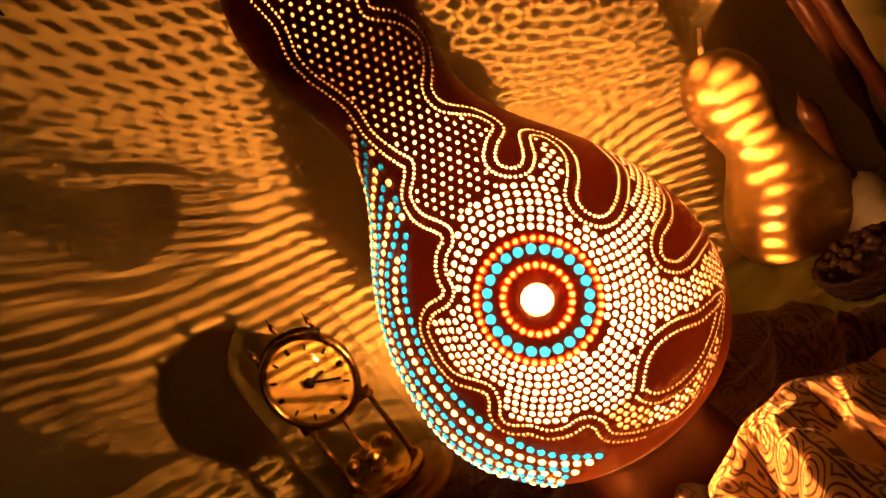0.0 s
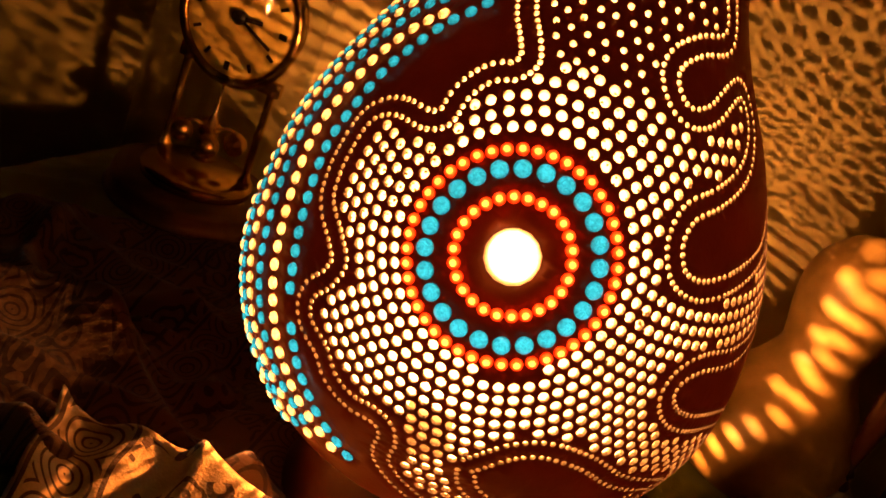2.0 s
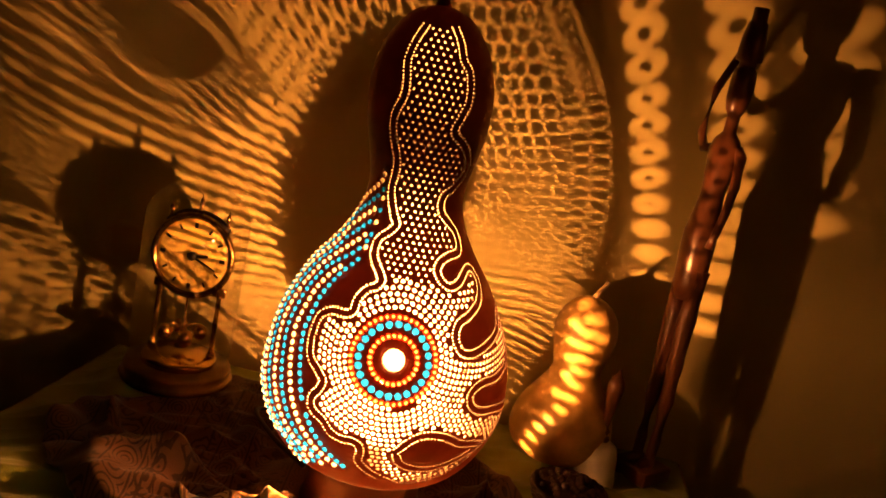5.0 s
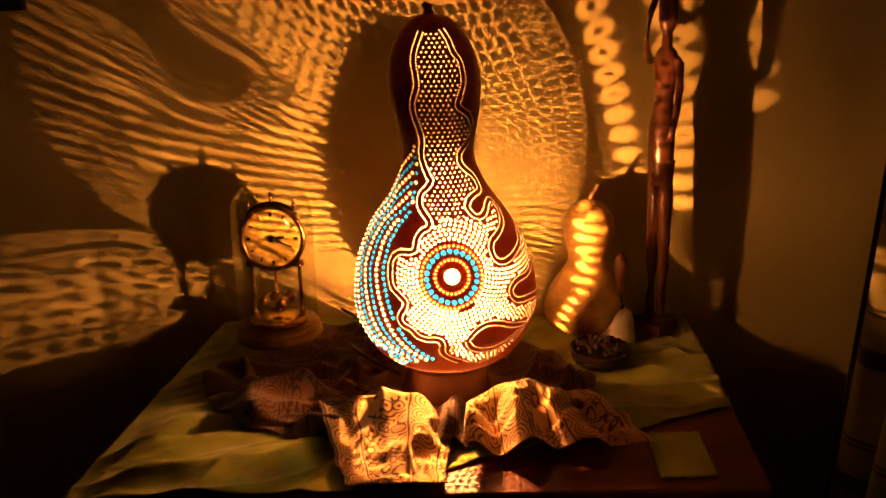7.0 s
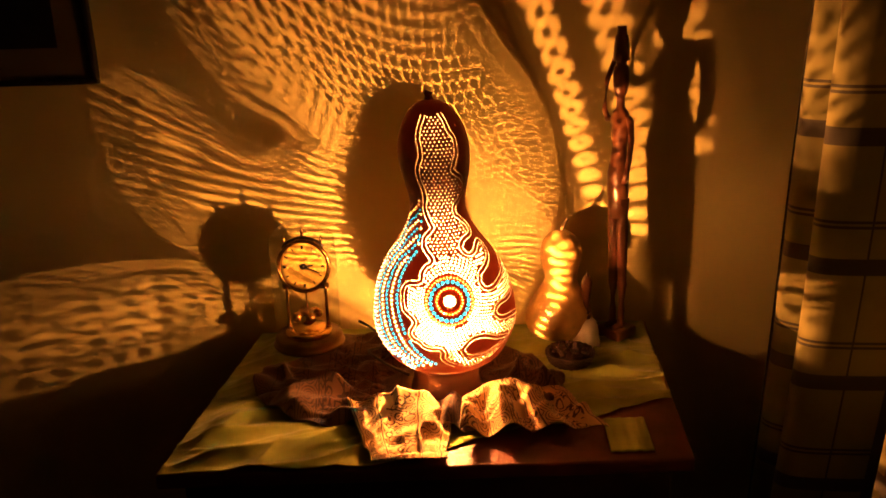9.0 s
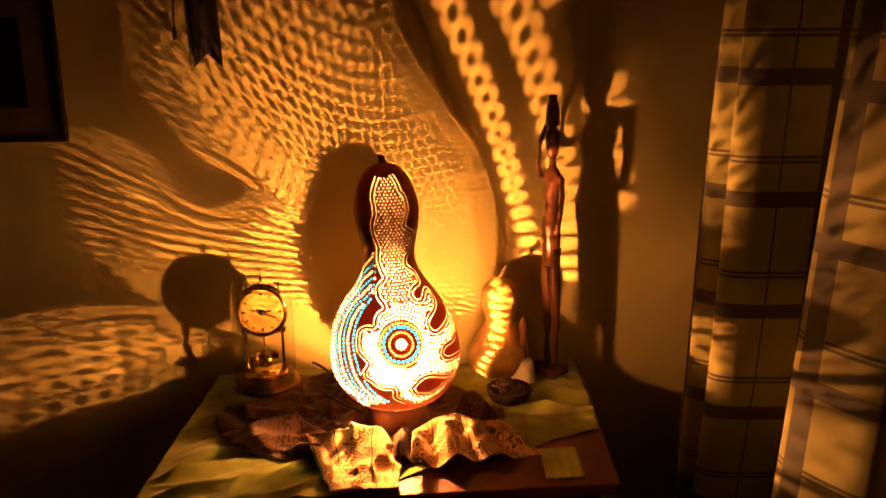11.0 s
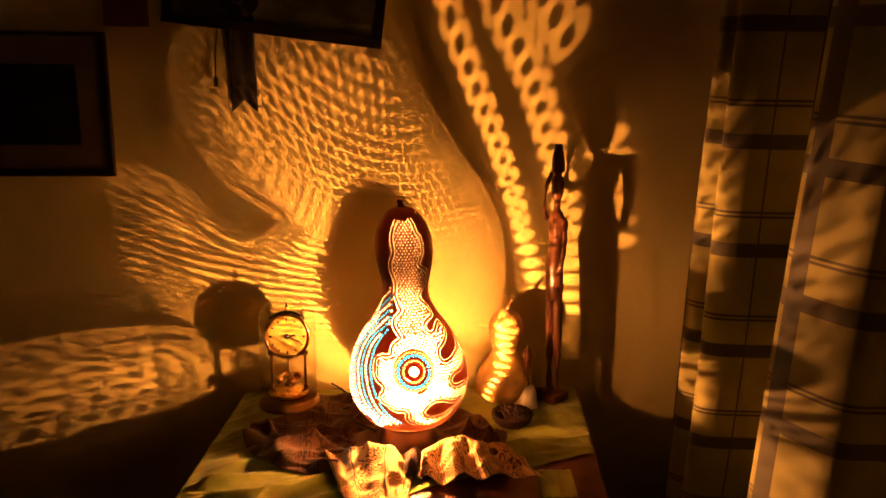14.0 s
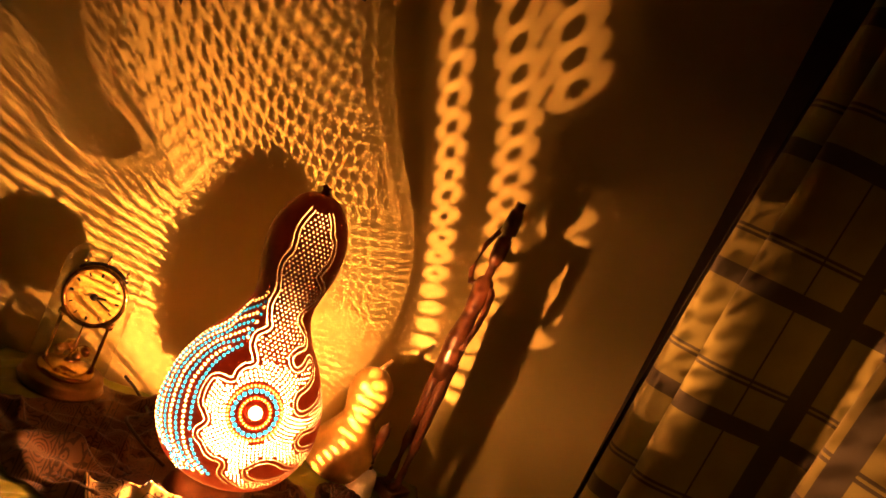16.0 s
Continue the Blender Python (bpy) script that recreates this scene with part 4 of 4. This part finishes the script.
    bn, bl = bulb_m.node_tree.nodes, bulb_m.node_tree.links
    em = bn.new("ShaderNodeEmission")
    em.inputs["Color"].default_value = (1.0, 0.335, 0.08, 1)
    em.inputs["Strength"].default_value = 690000
    bulb_m.cycles.emission_sampling = "FRONT"
    bl.new(em.outputs[0], bn["Material Output"].inputs["Surface"])
    zb = BULB.z - base.z
    bulb = part("bulb", lathe([(0.009, 0.1), (0.0095, 0.118), (0.014, 0.135), (0.0205, 0.155), (0.0225, zb), (0.0205, zb + 0.012), (0.0125, zb + 0.021), (0, zb + 0.0245)], 32), M_GLASS, L, "small clear glass bulb")
    bulb.visible_shadow = False
    q = FILAMENT_TILT.to_track_quat("Z", "Y")
    mid = BULB - base
    loop = [mid + q @ Vector((FILAMENT_R * math.sin(a), FILAMENT_R * math.cos(a), 0)) for a in [math.radians(8 + 344 * k / 36) for k in range(37)]]
    part("filament", tube(loop, 0.0005, 4), bulb_m, bulb, "glowing wire loop")
    for p in (loop[0], loop[-1]):
        part("support_wire", tube([(0, 0, 0.1), (p.x * 0.5, p.y * 0.5, 0.13), p - Vector((0, 0, 0.001))], 0.0002, 4), M_BLACK, bulb)
    # beads: shallow domes of glass set in their holes
    kinds = {}
    for th, s, rad, m, lab in beads:
        key = (m.name, round(rad, 5))
        if key not in kinds:
            bm = lathe([(0, -0.35), (0.86, -0.35), (0.98, 0.0), (0.86, 0.32), (0.5, 0.55), (0, 0.64)], 14)
            for v in bm.verts:
                v.co *= rad
            if m is M_AMBER:
                for f in bm.faces:
                    f.material_index = int(f.calc_center_median().xy.length > 0.66 * rad)
            kinds[key] = part("bead", bm, (m, M_REDRIM) if m is M_AMBER else m, L, lab)
            ob = kinds[key]
        else:
            ob = new("bead", kinds[key].data)
            ob.parent = L
            ob["label"] = lab
        p, nrm = skin(th, s)
        q = nrm.to_track_quat("Z", "Y")
        ob.matrix_local = Matrix.Translation(p - base) @ q.to_matrix().to_4x4()
    return L


lamp()


def lamp_cord():
    pts = smooth_rows([(-0.06, 0.06), (-0.12, 0.12), (-0.16, 0.2), (-0.12, 0.28), (-0.16, 0.36), (-0.2, 0.405)], 8)
    return tagged(part("lamp_cord", tube([(x, y, TZ + 0.034 + 0.012 * math.sin(9 * x + 20 * y)) for x, y in pts], 0.0035, 8), M_CORD), "thin dark electric cord lying on the cloth", "cord")


lamp_cord()


# ---- clock under its dome ----
def clock():
    o = Vector((-0.314, 0.283, TZ + 0.024))
    c = thing("anniversary_clock", "brass anniversary clock under a clear glass dome on a round base", "clock", o)
    part("base", lathe([(0, 0.006), (0.083, 0.006), (0.085, 0.01), (0.082, 0.015), (0.0795, 0.017), (0.0802, 0.024), (0.078, 0.03), (0, 0.031)], 64), M_OLDBRASS, c, "tarnished round brass base")
    r, h = 0.0765, 0.2125
    prof = [(r, 0.03)] + [(r, 0.03 + h * k / 6) for k in range(1, 7)] + [(r * math.cos(a), 0.03 + h + 0.058 * math.sin(a)) for a in [math.pi / 2 * k / 12 for k in range(1, 12)]] + [(0, 0.03 + h + 0.058)]
    inner = [(max(0, x - 0.0018), z - (0.0018 if z > 0.27 else 0)) for x, z in prof][::-1]
    dome = part("dome", lathe(prof + inner, 64), M_GLASS, c, "clear glass dome")
    dome.visible_shadow = True
    part("plinth", lathe([(0, 0.031), (0.055, 0.031), (0.056, 0.038), (0.052, 0.042), (0, 0.043)], 48), M_BRASS, c)
    for sx in (-0.046, 0.046):
        part("column", lathe([(0, 0.042), (0.0065, 0.042), (0.0065, 0.05), (0.004, 0.054), (0.0038, 0.09), (0.005, 0.095), (0.0038, 0.1), (0.004, 0.134), (0.0065, 0.141), (0, 0.1425)], 16, at=(sx, 0.006, 0)), M_BRASS, c)
    part("back_plate", box(-0.055, 0.055, 0.002, 0.01, 0.1355, 0.1495, 0.002), M_BRASS, c)
    tilt = Matrix.Translation((0, 0, 0.1925)) @ Matrix.Rotation(math.radians(90), 4, "X")
    cz = 0.1925
    case = lathe([(0, -0.03), (0.05, -0.03), (0.054, -0.026), (0.054, 0.004), (0, 0.004)], 48)
    case.transform(tilt)
    part("movement_case", case, M_BRASS, c)
    bez = lathe([(0.052, 0.0), (0.062, 0.0), (0.0635, 0.006), (0.06, 0.011), (0.054, 0.008), (0.052, 0.0)], 64)
    bez.transform(tilt)
    part("bezel", bez, M_BRASS, c, "polished brass bezel")
    dial = lathe([(0, 0.0045), (0.0535, 0.0045), (0.0535, 0.006), (0.05, 0.0065), (0.04, 0.0065), (0.038, 0.0055), (0.012, 0.0055), (0, 0.0058)], 64)
    dial.transform(tilt)
    face = part("dial", dial, M_DIAL, c, "golden dial with dark hour marks")
    for k in range(12):
        a = math.radians(30 * k)
        bm = box(-0.0016 if k % 3 else -0.0026, 0.0016 if k % 3 else 0.0026, -0.0075, -0.0064, 0.041, 0.049)
        bm.transform(Matrix.Translation((0, 0, cz)) @ Matrix.Rotation(a, 4, "Y"))
        part("hour_mark", bm, M_BLACK, face, smooth=False)
    for a, ln, w in ((82, 0.024, 0.0022), (113, 0.04, 0.0015)):
        bm = box(-w, w, -0.0095, -0.0085, -0.008, ln, 0.0003)
        bm.transform(Matrix.Translation((0, 0, cz)) @ Matrix.Rotation(math.radians(a), 4, "Y"))
        part("clock_hand", bm, M_BLACK, c, smooth=False)
    hub = lathe([(0, 0.006), (0.0065, 0.006), (0.0065, 0.011), (0, 0.013)], 20)
    hub.transform(tilt)
    part("hub", hub, M_BLACK, c)
    arch = tube([(0.062 * math.sin(a), 0.004, cz + 0.062 * math.cos(a)) for a in [math.radians(-48 + 8 * k) for k in range(13)]], 0.0055, 8)
    part("arch", arch, M_BLACK, c, "dark arched strap over the dial")
    for a in (-42, 0, 42):
        x, z = 0.064 * math.sin(math.radians(a)), cz + 0.064 * math.cos(math.radians(a))
        part("finial", lathe([(0, 0), (0.004, 0), (0.0035, 0.004), (0.002, 0.007), (0.0042, 0.012), (0.0038, 0.016), (0.0012, 0.02), (0.0008, 0.026), (0, 0.027)], 12, at=(x, 0.004, z)), M_BRASS, c)
    pen = part("pendulum", lathe([(0, 0.052), (0.012, 0.053), (0.014, 0.057), (0.006, 0.062), (0.004, 0.08), (0.0065, 0.09), (0.002, 0.1), (0.0012, 0.1425), (0, 0.1425)], 20), M_BRASS, c)
    for k in range(4):
        a = math.radians(90 * k + 28)
        x, y = 0.026 * math.cos(a), 0.026 * math.sin(a)
        part("ball", lathe([(0.0115 * math.sin(math.pi * i / 10), 0.075 - 0.0115 * math.cos(math.pi * i / 10)) for i in range(11)], 20, at=(x, y, 0)), M_BRASS, pen)
        part("arm", tube([(0, 0, 0.083), (x * 0.6, y * 0.6, 0.088), (x, y, 0.086)], 0.0015, 8), M_BRASS, pen)
    c.scale = (1.04, 1.04, 1.09)
    return c


clock()


# ---- small gourd, bell, basket, figure ----
def small_gourd():
    o = Vector((0.307, 0.304, TZ + 0.018))
    g = thing("small_gourd", "tan bottle gourd with a dry curved stem standing on the cloth", "gourd", o)
    prof = smooth_rows([(0.002, 0.0), (0.03, 0.002), (0.058, 0.013), (0.0755, 0.042), (0.073, 0.078), (0.056, 0.112), (0.042, 0.138), (0.0395, 0.15), (0.046, 0.175), (0.051, 0.202), (0.046, 0.23), (0.028, 0.253), (0.008, 0.262)], 5)
    bm = lathe(prof + [(0, prof[-1][1])], 56, bend=lambda z: 0.012 * math.sin(z * 8), squash=0.98)
    for v in bm.verts:
        v.co.x += 0.0015 * fbm(v.co.x * 30, v.co.y * 30, v.co.z * 20)
        v.co.y += 0.018 * smoothstep(0.08, 0.2, v.co.z)
        v.co.z *= 1.05
        wide = 1.0 + 0.08 * smoothstep(0.14, 0.1, v.co.z)
        v.co.x, v.co.y = v.co.x * wide, v.co.y * wide
    part("body", bm, M_SMALLGOURD, g)
    part("stem", tube([(0.009, 0.018, 0.259), (0.011, 0.018, 0.27), (0.016, 0.017, 0.284), (0.024, 0.016, 0.298), (0.027, 0.016, 0.304)], [0.007, 0.005, 0.0038, 0.0035, 0.0042], 10), M_STEM, g, "dry straw-coloured stem")
    return g


small_gourd()


def hand_bell():
    o = Vector((0.374, 0.262, TZ + 0.012))
    b = thing("hand_bell", "white hand bell with a turned dark wooden handle", "bell", o)
    part("bell_body", lathe([(0.031, 0.0), (0.0365, 0.0), (0.036, 0.006), (0.0335, 0.02), (0.031, 0.045), (0.026, 0.062), (0.014, 0.07), (0, 0.071), (0, 0.068), (0.022, 0.058), (0.028, 0.03), (0.031, 0.0)], 48), M_BELL, b)
    part("handle", lathe([(0, 0.07), (0.011, 0.07), (0.012, 0.075), (0.007, 0.08), (0.0095, 0.086), (0.006, 0.092), (0.0065, 0.1), (0.009, 0.125), (0.0125, 0.15), (0.0135, 0.163), (0.0105, 0.175), (0.0045, 0.182), (0.0015, 0.19), (0, 0.193)], 32), M_STATUE, b)
    return b


hand_bell()


def seed_basket():
    o = Vector((0.318, 0.155, TZ + 0.010))
    b = thing("basket", "small round dark basket heaped with dried seed pods", "basket", o)
    part("bowl", lathe([(0, 0), (0.036, 0), (0.05, 0.012), (0.056, 0.03), (0.054, 0.034), (0.049, 0.028), (0.03, 0.01), (0, 0.008)], 48), M_BASKET, b)
    for k in range(7):
        z = 0.006 + 0.0045 * k
        r = float(np.interp(z, [0, 0.012, 0.03, 0.04], [0.037, 0.0505, 0.0565, 0.056]))
        bm = bmesh.new()
        pts = [(r * math.cos(a), r * math.sin(a), z + 0.0012 * math.sin(20 * a + k * math.pi)) for a in [2 * math.pi * i / 80 for i in range(81)]]
        part("wicker_band", tube(pts, 0.0022, 6, bm), M_BASKET, b)
    rnd = random.Random(4)
    for k in range(60):
        a, rr = rnd.uniform(0, 6.283), 0.046 * math.sqrt(rnd.random())
        z = 0.03 + 0.016 * (1 - (rr / 0.05) ** 2) + rnd.uniform(-0.002, 0.004)
        r = rnd.uniform(0.004, 0.0075)
        bm = bmesh.new()
        bmesh.ops.create_icosphere(bm, subdivisions=1, radius=r)
        for v in bm.verts:
            v.co *= 1 + 0.25 * fbm(v.co.x * 300 + k, v.co.y * 300, v.co.z * 300)
        bm.transform(Matrix.Translation((rr * math.cos(a), rr * math.sin(a), z)))
        part("seed_pod", bm, M_BASKET, b)
    return b


seed_basket()


def carved_figure():
    """Tall slim carved figure on a block, one plain mesh."""
    o = Vector((0.462, 0.312, TZ + 0.012))
    bm = box(-0.036, 0.036, -0.036, 0.036, 0, 0.026, 0.004)
    # (height, half width, half depth, shift x)
    body = [(0.31, 0.02, 0.017, -0.002), (0.34, 0.026, 0.021, -0.002), (0.39, 0.0275, 0.024, -0.003), (0.42, 0.027, 0.025, -0.003), (0.45, 0.022, 0.02, -0.002), (0.48, 0.0185, 0.016, -0.001), (0.52, 0.023, 0.019, 0),
            (0.55, 0.027, 0.018, 0), (0.568, 0.02, 0.015, 0), (0.578, 0.01, 0.01, 0), (0.603, 0.0095, 0.0095, 0), (0.612, 0.014, 0.016, 0), (0.63, 0.017, 0.02, 0), (0.655, 0.0175, 0.02, 0), (0.672, 0.016, 0.018, 0),
            (0.676, 0.0125, 0.0125, 0), (0.684, 0.0125, 0.0125, 0), (0.687, 0.0195, 0.0195, 0), (0.72, 0.018, 0.018, 0), (0.742, 0.0145, 0.0145, 0), (0.745, 0.0115, 0.0115, 0), (0.764, 0.011, 0.011, 0)]
    for k in (-1, 1):
        tube([(0.013 * k, 0, 0.36), (0.0125 * k, 0, 0.28), (0.0125 * k, 0.001, 0.2), (0.0135 * k, 0.002, 0.14), (0.0135 * k, 0.001, 0.07), (0.0125 * k, 0, 0.034), (0.0125 * k, -0.004, 0.022)],
             [0.016, 0.0155, 0.0135, 0.0125, 0.009, 0.0085, 0.012], 12, bm)
        tube([(0.0125 * k, 0.006, 0.032), (0.0125 * k, -0.012, 0.031), (0.0125 * k, -0.026, 0.029)], [0.009, 0.0085, 0.006], 10, bm)
    seg = 20
    rings = []
    for z, a, b, sx in body:
        rings.append([bm.verts.new((sx + a * math.cos(2 * math.pi * k / seg), b * math.sin(2 * math.pi * k / seg), z)) for k in range(seg)])
    for p, q in zip(rings, rings[1:]):
        for k in range(seg):
            bm.faces.new((p[k], p[(k + 1) % seg], q[(k + 1) % seg], q[k]))
    bm.faces.new(rings[-1])
    bm.faces.new(rings[0][::-1])
    tube([(0.022, 0, 0.555), (0.031, -0.002, 0.545), (0.034, -0.002, 0.5), (0.033, -0.006, 0.46), (0.029, -0.012, 0.42), (0.026, -0.016, 0.4)], [0.008, 0.009, 0.008, 0.007, 0.006, 0.006], 10, bm)
    tube([(-0.02, 0.002, 0.552), (-0.04, 0.004, 0.548), (-0.052, 0.006, 0.57), (-0.046, 0.008, 0.64), (-0.018, 0.006, 0.7)], [0.008, 0.008, 0.007, 0.0065, 0.006], 10, bm)
    ob = part("carved_figure", bm, M_STATUE)
    ob.location = o
    ob.rotation_euler = (0, math.radians(-1.2), math.radians(-50))
    return tagged(ob, "tall slim dark carved wooden figure on a square block", "statue")


carved_figure()


# ---- pictures and ribbon on the wall ----
def picture(name, label, x0, x1, z0, z1, bar, mount, m_print, tilt=0.0):
    cx, cz = (x0 + x1) / 2, (z0 + z1) / 2
    p = thing(name, label, "picture", (cx, WALL_Y - 0.001, cz))
    w, h = (x1 - x0) / 2, (z1 - z0) / 2
    d = 0.022
    for a, b, c, e in ((-w, w, -h, -h + bar), (-w, w, h - bar, h), (-w, -w + bar, -h + bar, h - bar), (w - bar, w, -h + bar, h - bar)):
        part("frame_bar", box(a, b, -d, 0, c, e, 0.002), M_FRAME, p)
    part("mount", box(-w + bar, w - bar, -0.01, -0.001, -h + bar, h - bar), M_MOUNT, p, smooth=False)
    part("print", box(-w + bar + mount, w - bar - mount, -0.013, -0.0105, -h + bar + mount, h - bar - mount), m_print, p, smooth=False)
    part("pane", box(-w + bar, w - bar, -0.017, -0.015, -h + bar, h - bar), M_GLASS, p, smooth=False)
    p.rotation_euler = (0, math.radians(tilt), 0)
    return p


picture("framed_picture", "black framed dark print with a wide dull mount", -1.2, -0.795, 1.42, 1.815, 0.012, 0.075, M_PRINT)
picture("framed_picture", "black framed landscape print hanging slightly askew", -0.62, -0.02, 1.81, 2.2, 0.028, 0.0, M_PRINT2, 6.5)


def card():
    c = tagged(part("wall_box", box(-0.79, -0.675, WALL_Y - 0.03, WALL_Y - 0.002, 1.83, 1.95, 0.006), M_CARD), "small red-brown box fixed to the wall", "box")
    return c


card()


def ribbon():
    r = thing("ribbon_rosette", "dark swallow-tailed ribbon with rosette and tassel on the wall", "ribbon", (-0.43, WALL_Y - 0.012, 1.88))

    def tail(u, v):
        z = -v * 0.245 - (0.035 * abs(2 * u - 1) if v > 0.5 else 0) * (v - 0.5) * 2
        return (-0.036 + 0.072 * u + 0.004 * v, -0.004 * math.sin(6 * v) - 0.003 * math.sin(9 * u), z)

    sheet("tail", tail, 12, 24, 0.0012, M_RIBBON, r)
    bm, rings = bmesh.new(), []
    for r0, d, wave in ((0.012, -0.02, 0.0), (0.024, -0.018, 0.003), (0.042, -0.013, 0.006), (0.056, -0.009, 0.007), (0.056, -0.006, 0.006), (0.03, -0.004, 0.0)):
        rings.append([bm.verts.new((r0 * math.cos(a), d + wave * math.sin(14 * a), 0.03 + r0 * math.sin(a))) for a in [2 * math.pi * k / 112 for k in range(112)]])
    for p, q in zip(rings, rings[1:]):
        for k in range(112):
            bm.faces.new((p[k], p[(k + 1) % 112], q[(k + 1) % 112], q[k]))
    bm.faces.new(rings[0])
    part("rosette", bm, M_RIBBON, r)
    part("tassel_cord", tube([(-0.03, -0.004, 0.02), (-0.06, -0.005, -0.05), (-0.07, -0.005, -0.12), (-0.072, -0.005, -0.18)], 0.0022, 6), M_RIBBON, r)
    part("tassel", lathe([(0, -0.21), (0.006, -0.21), (0.0065, -0.19), (0.004, -0.18), (0, -0.178)], 12, at=(-0.072, -0.006, 0)), M_RIBBON, r)
    return r


ribbon()
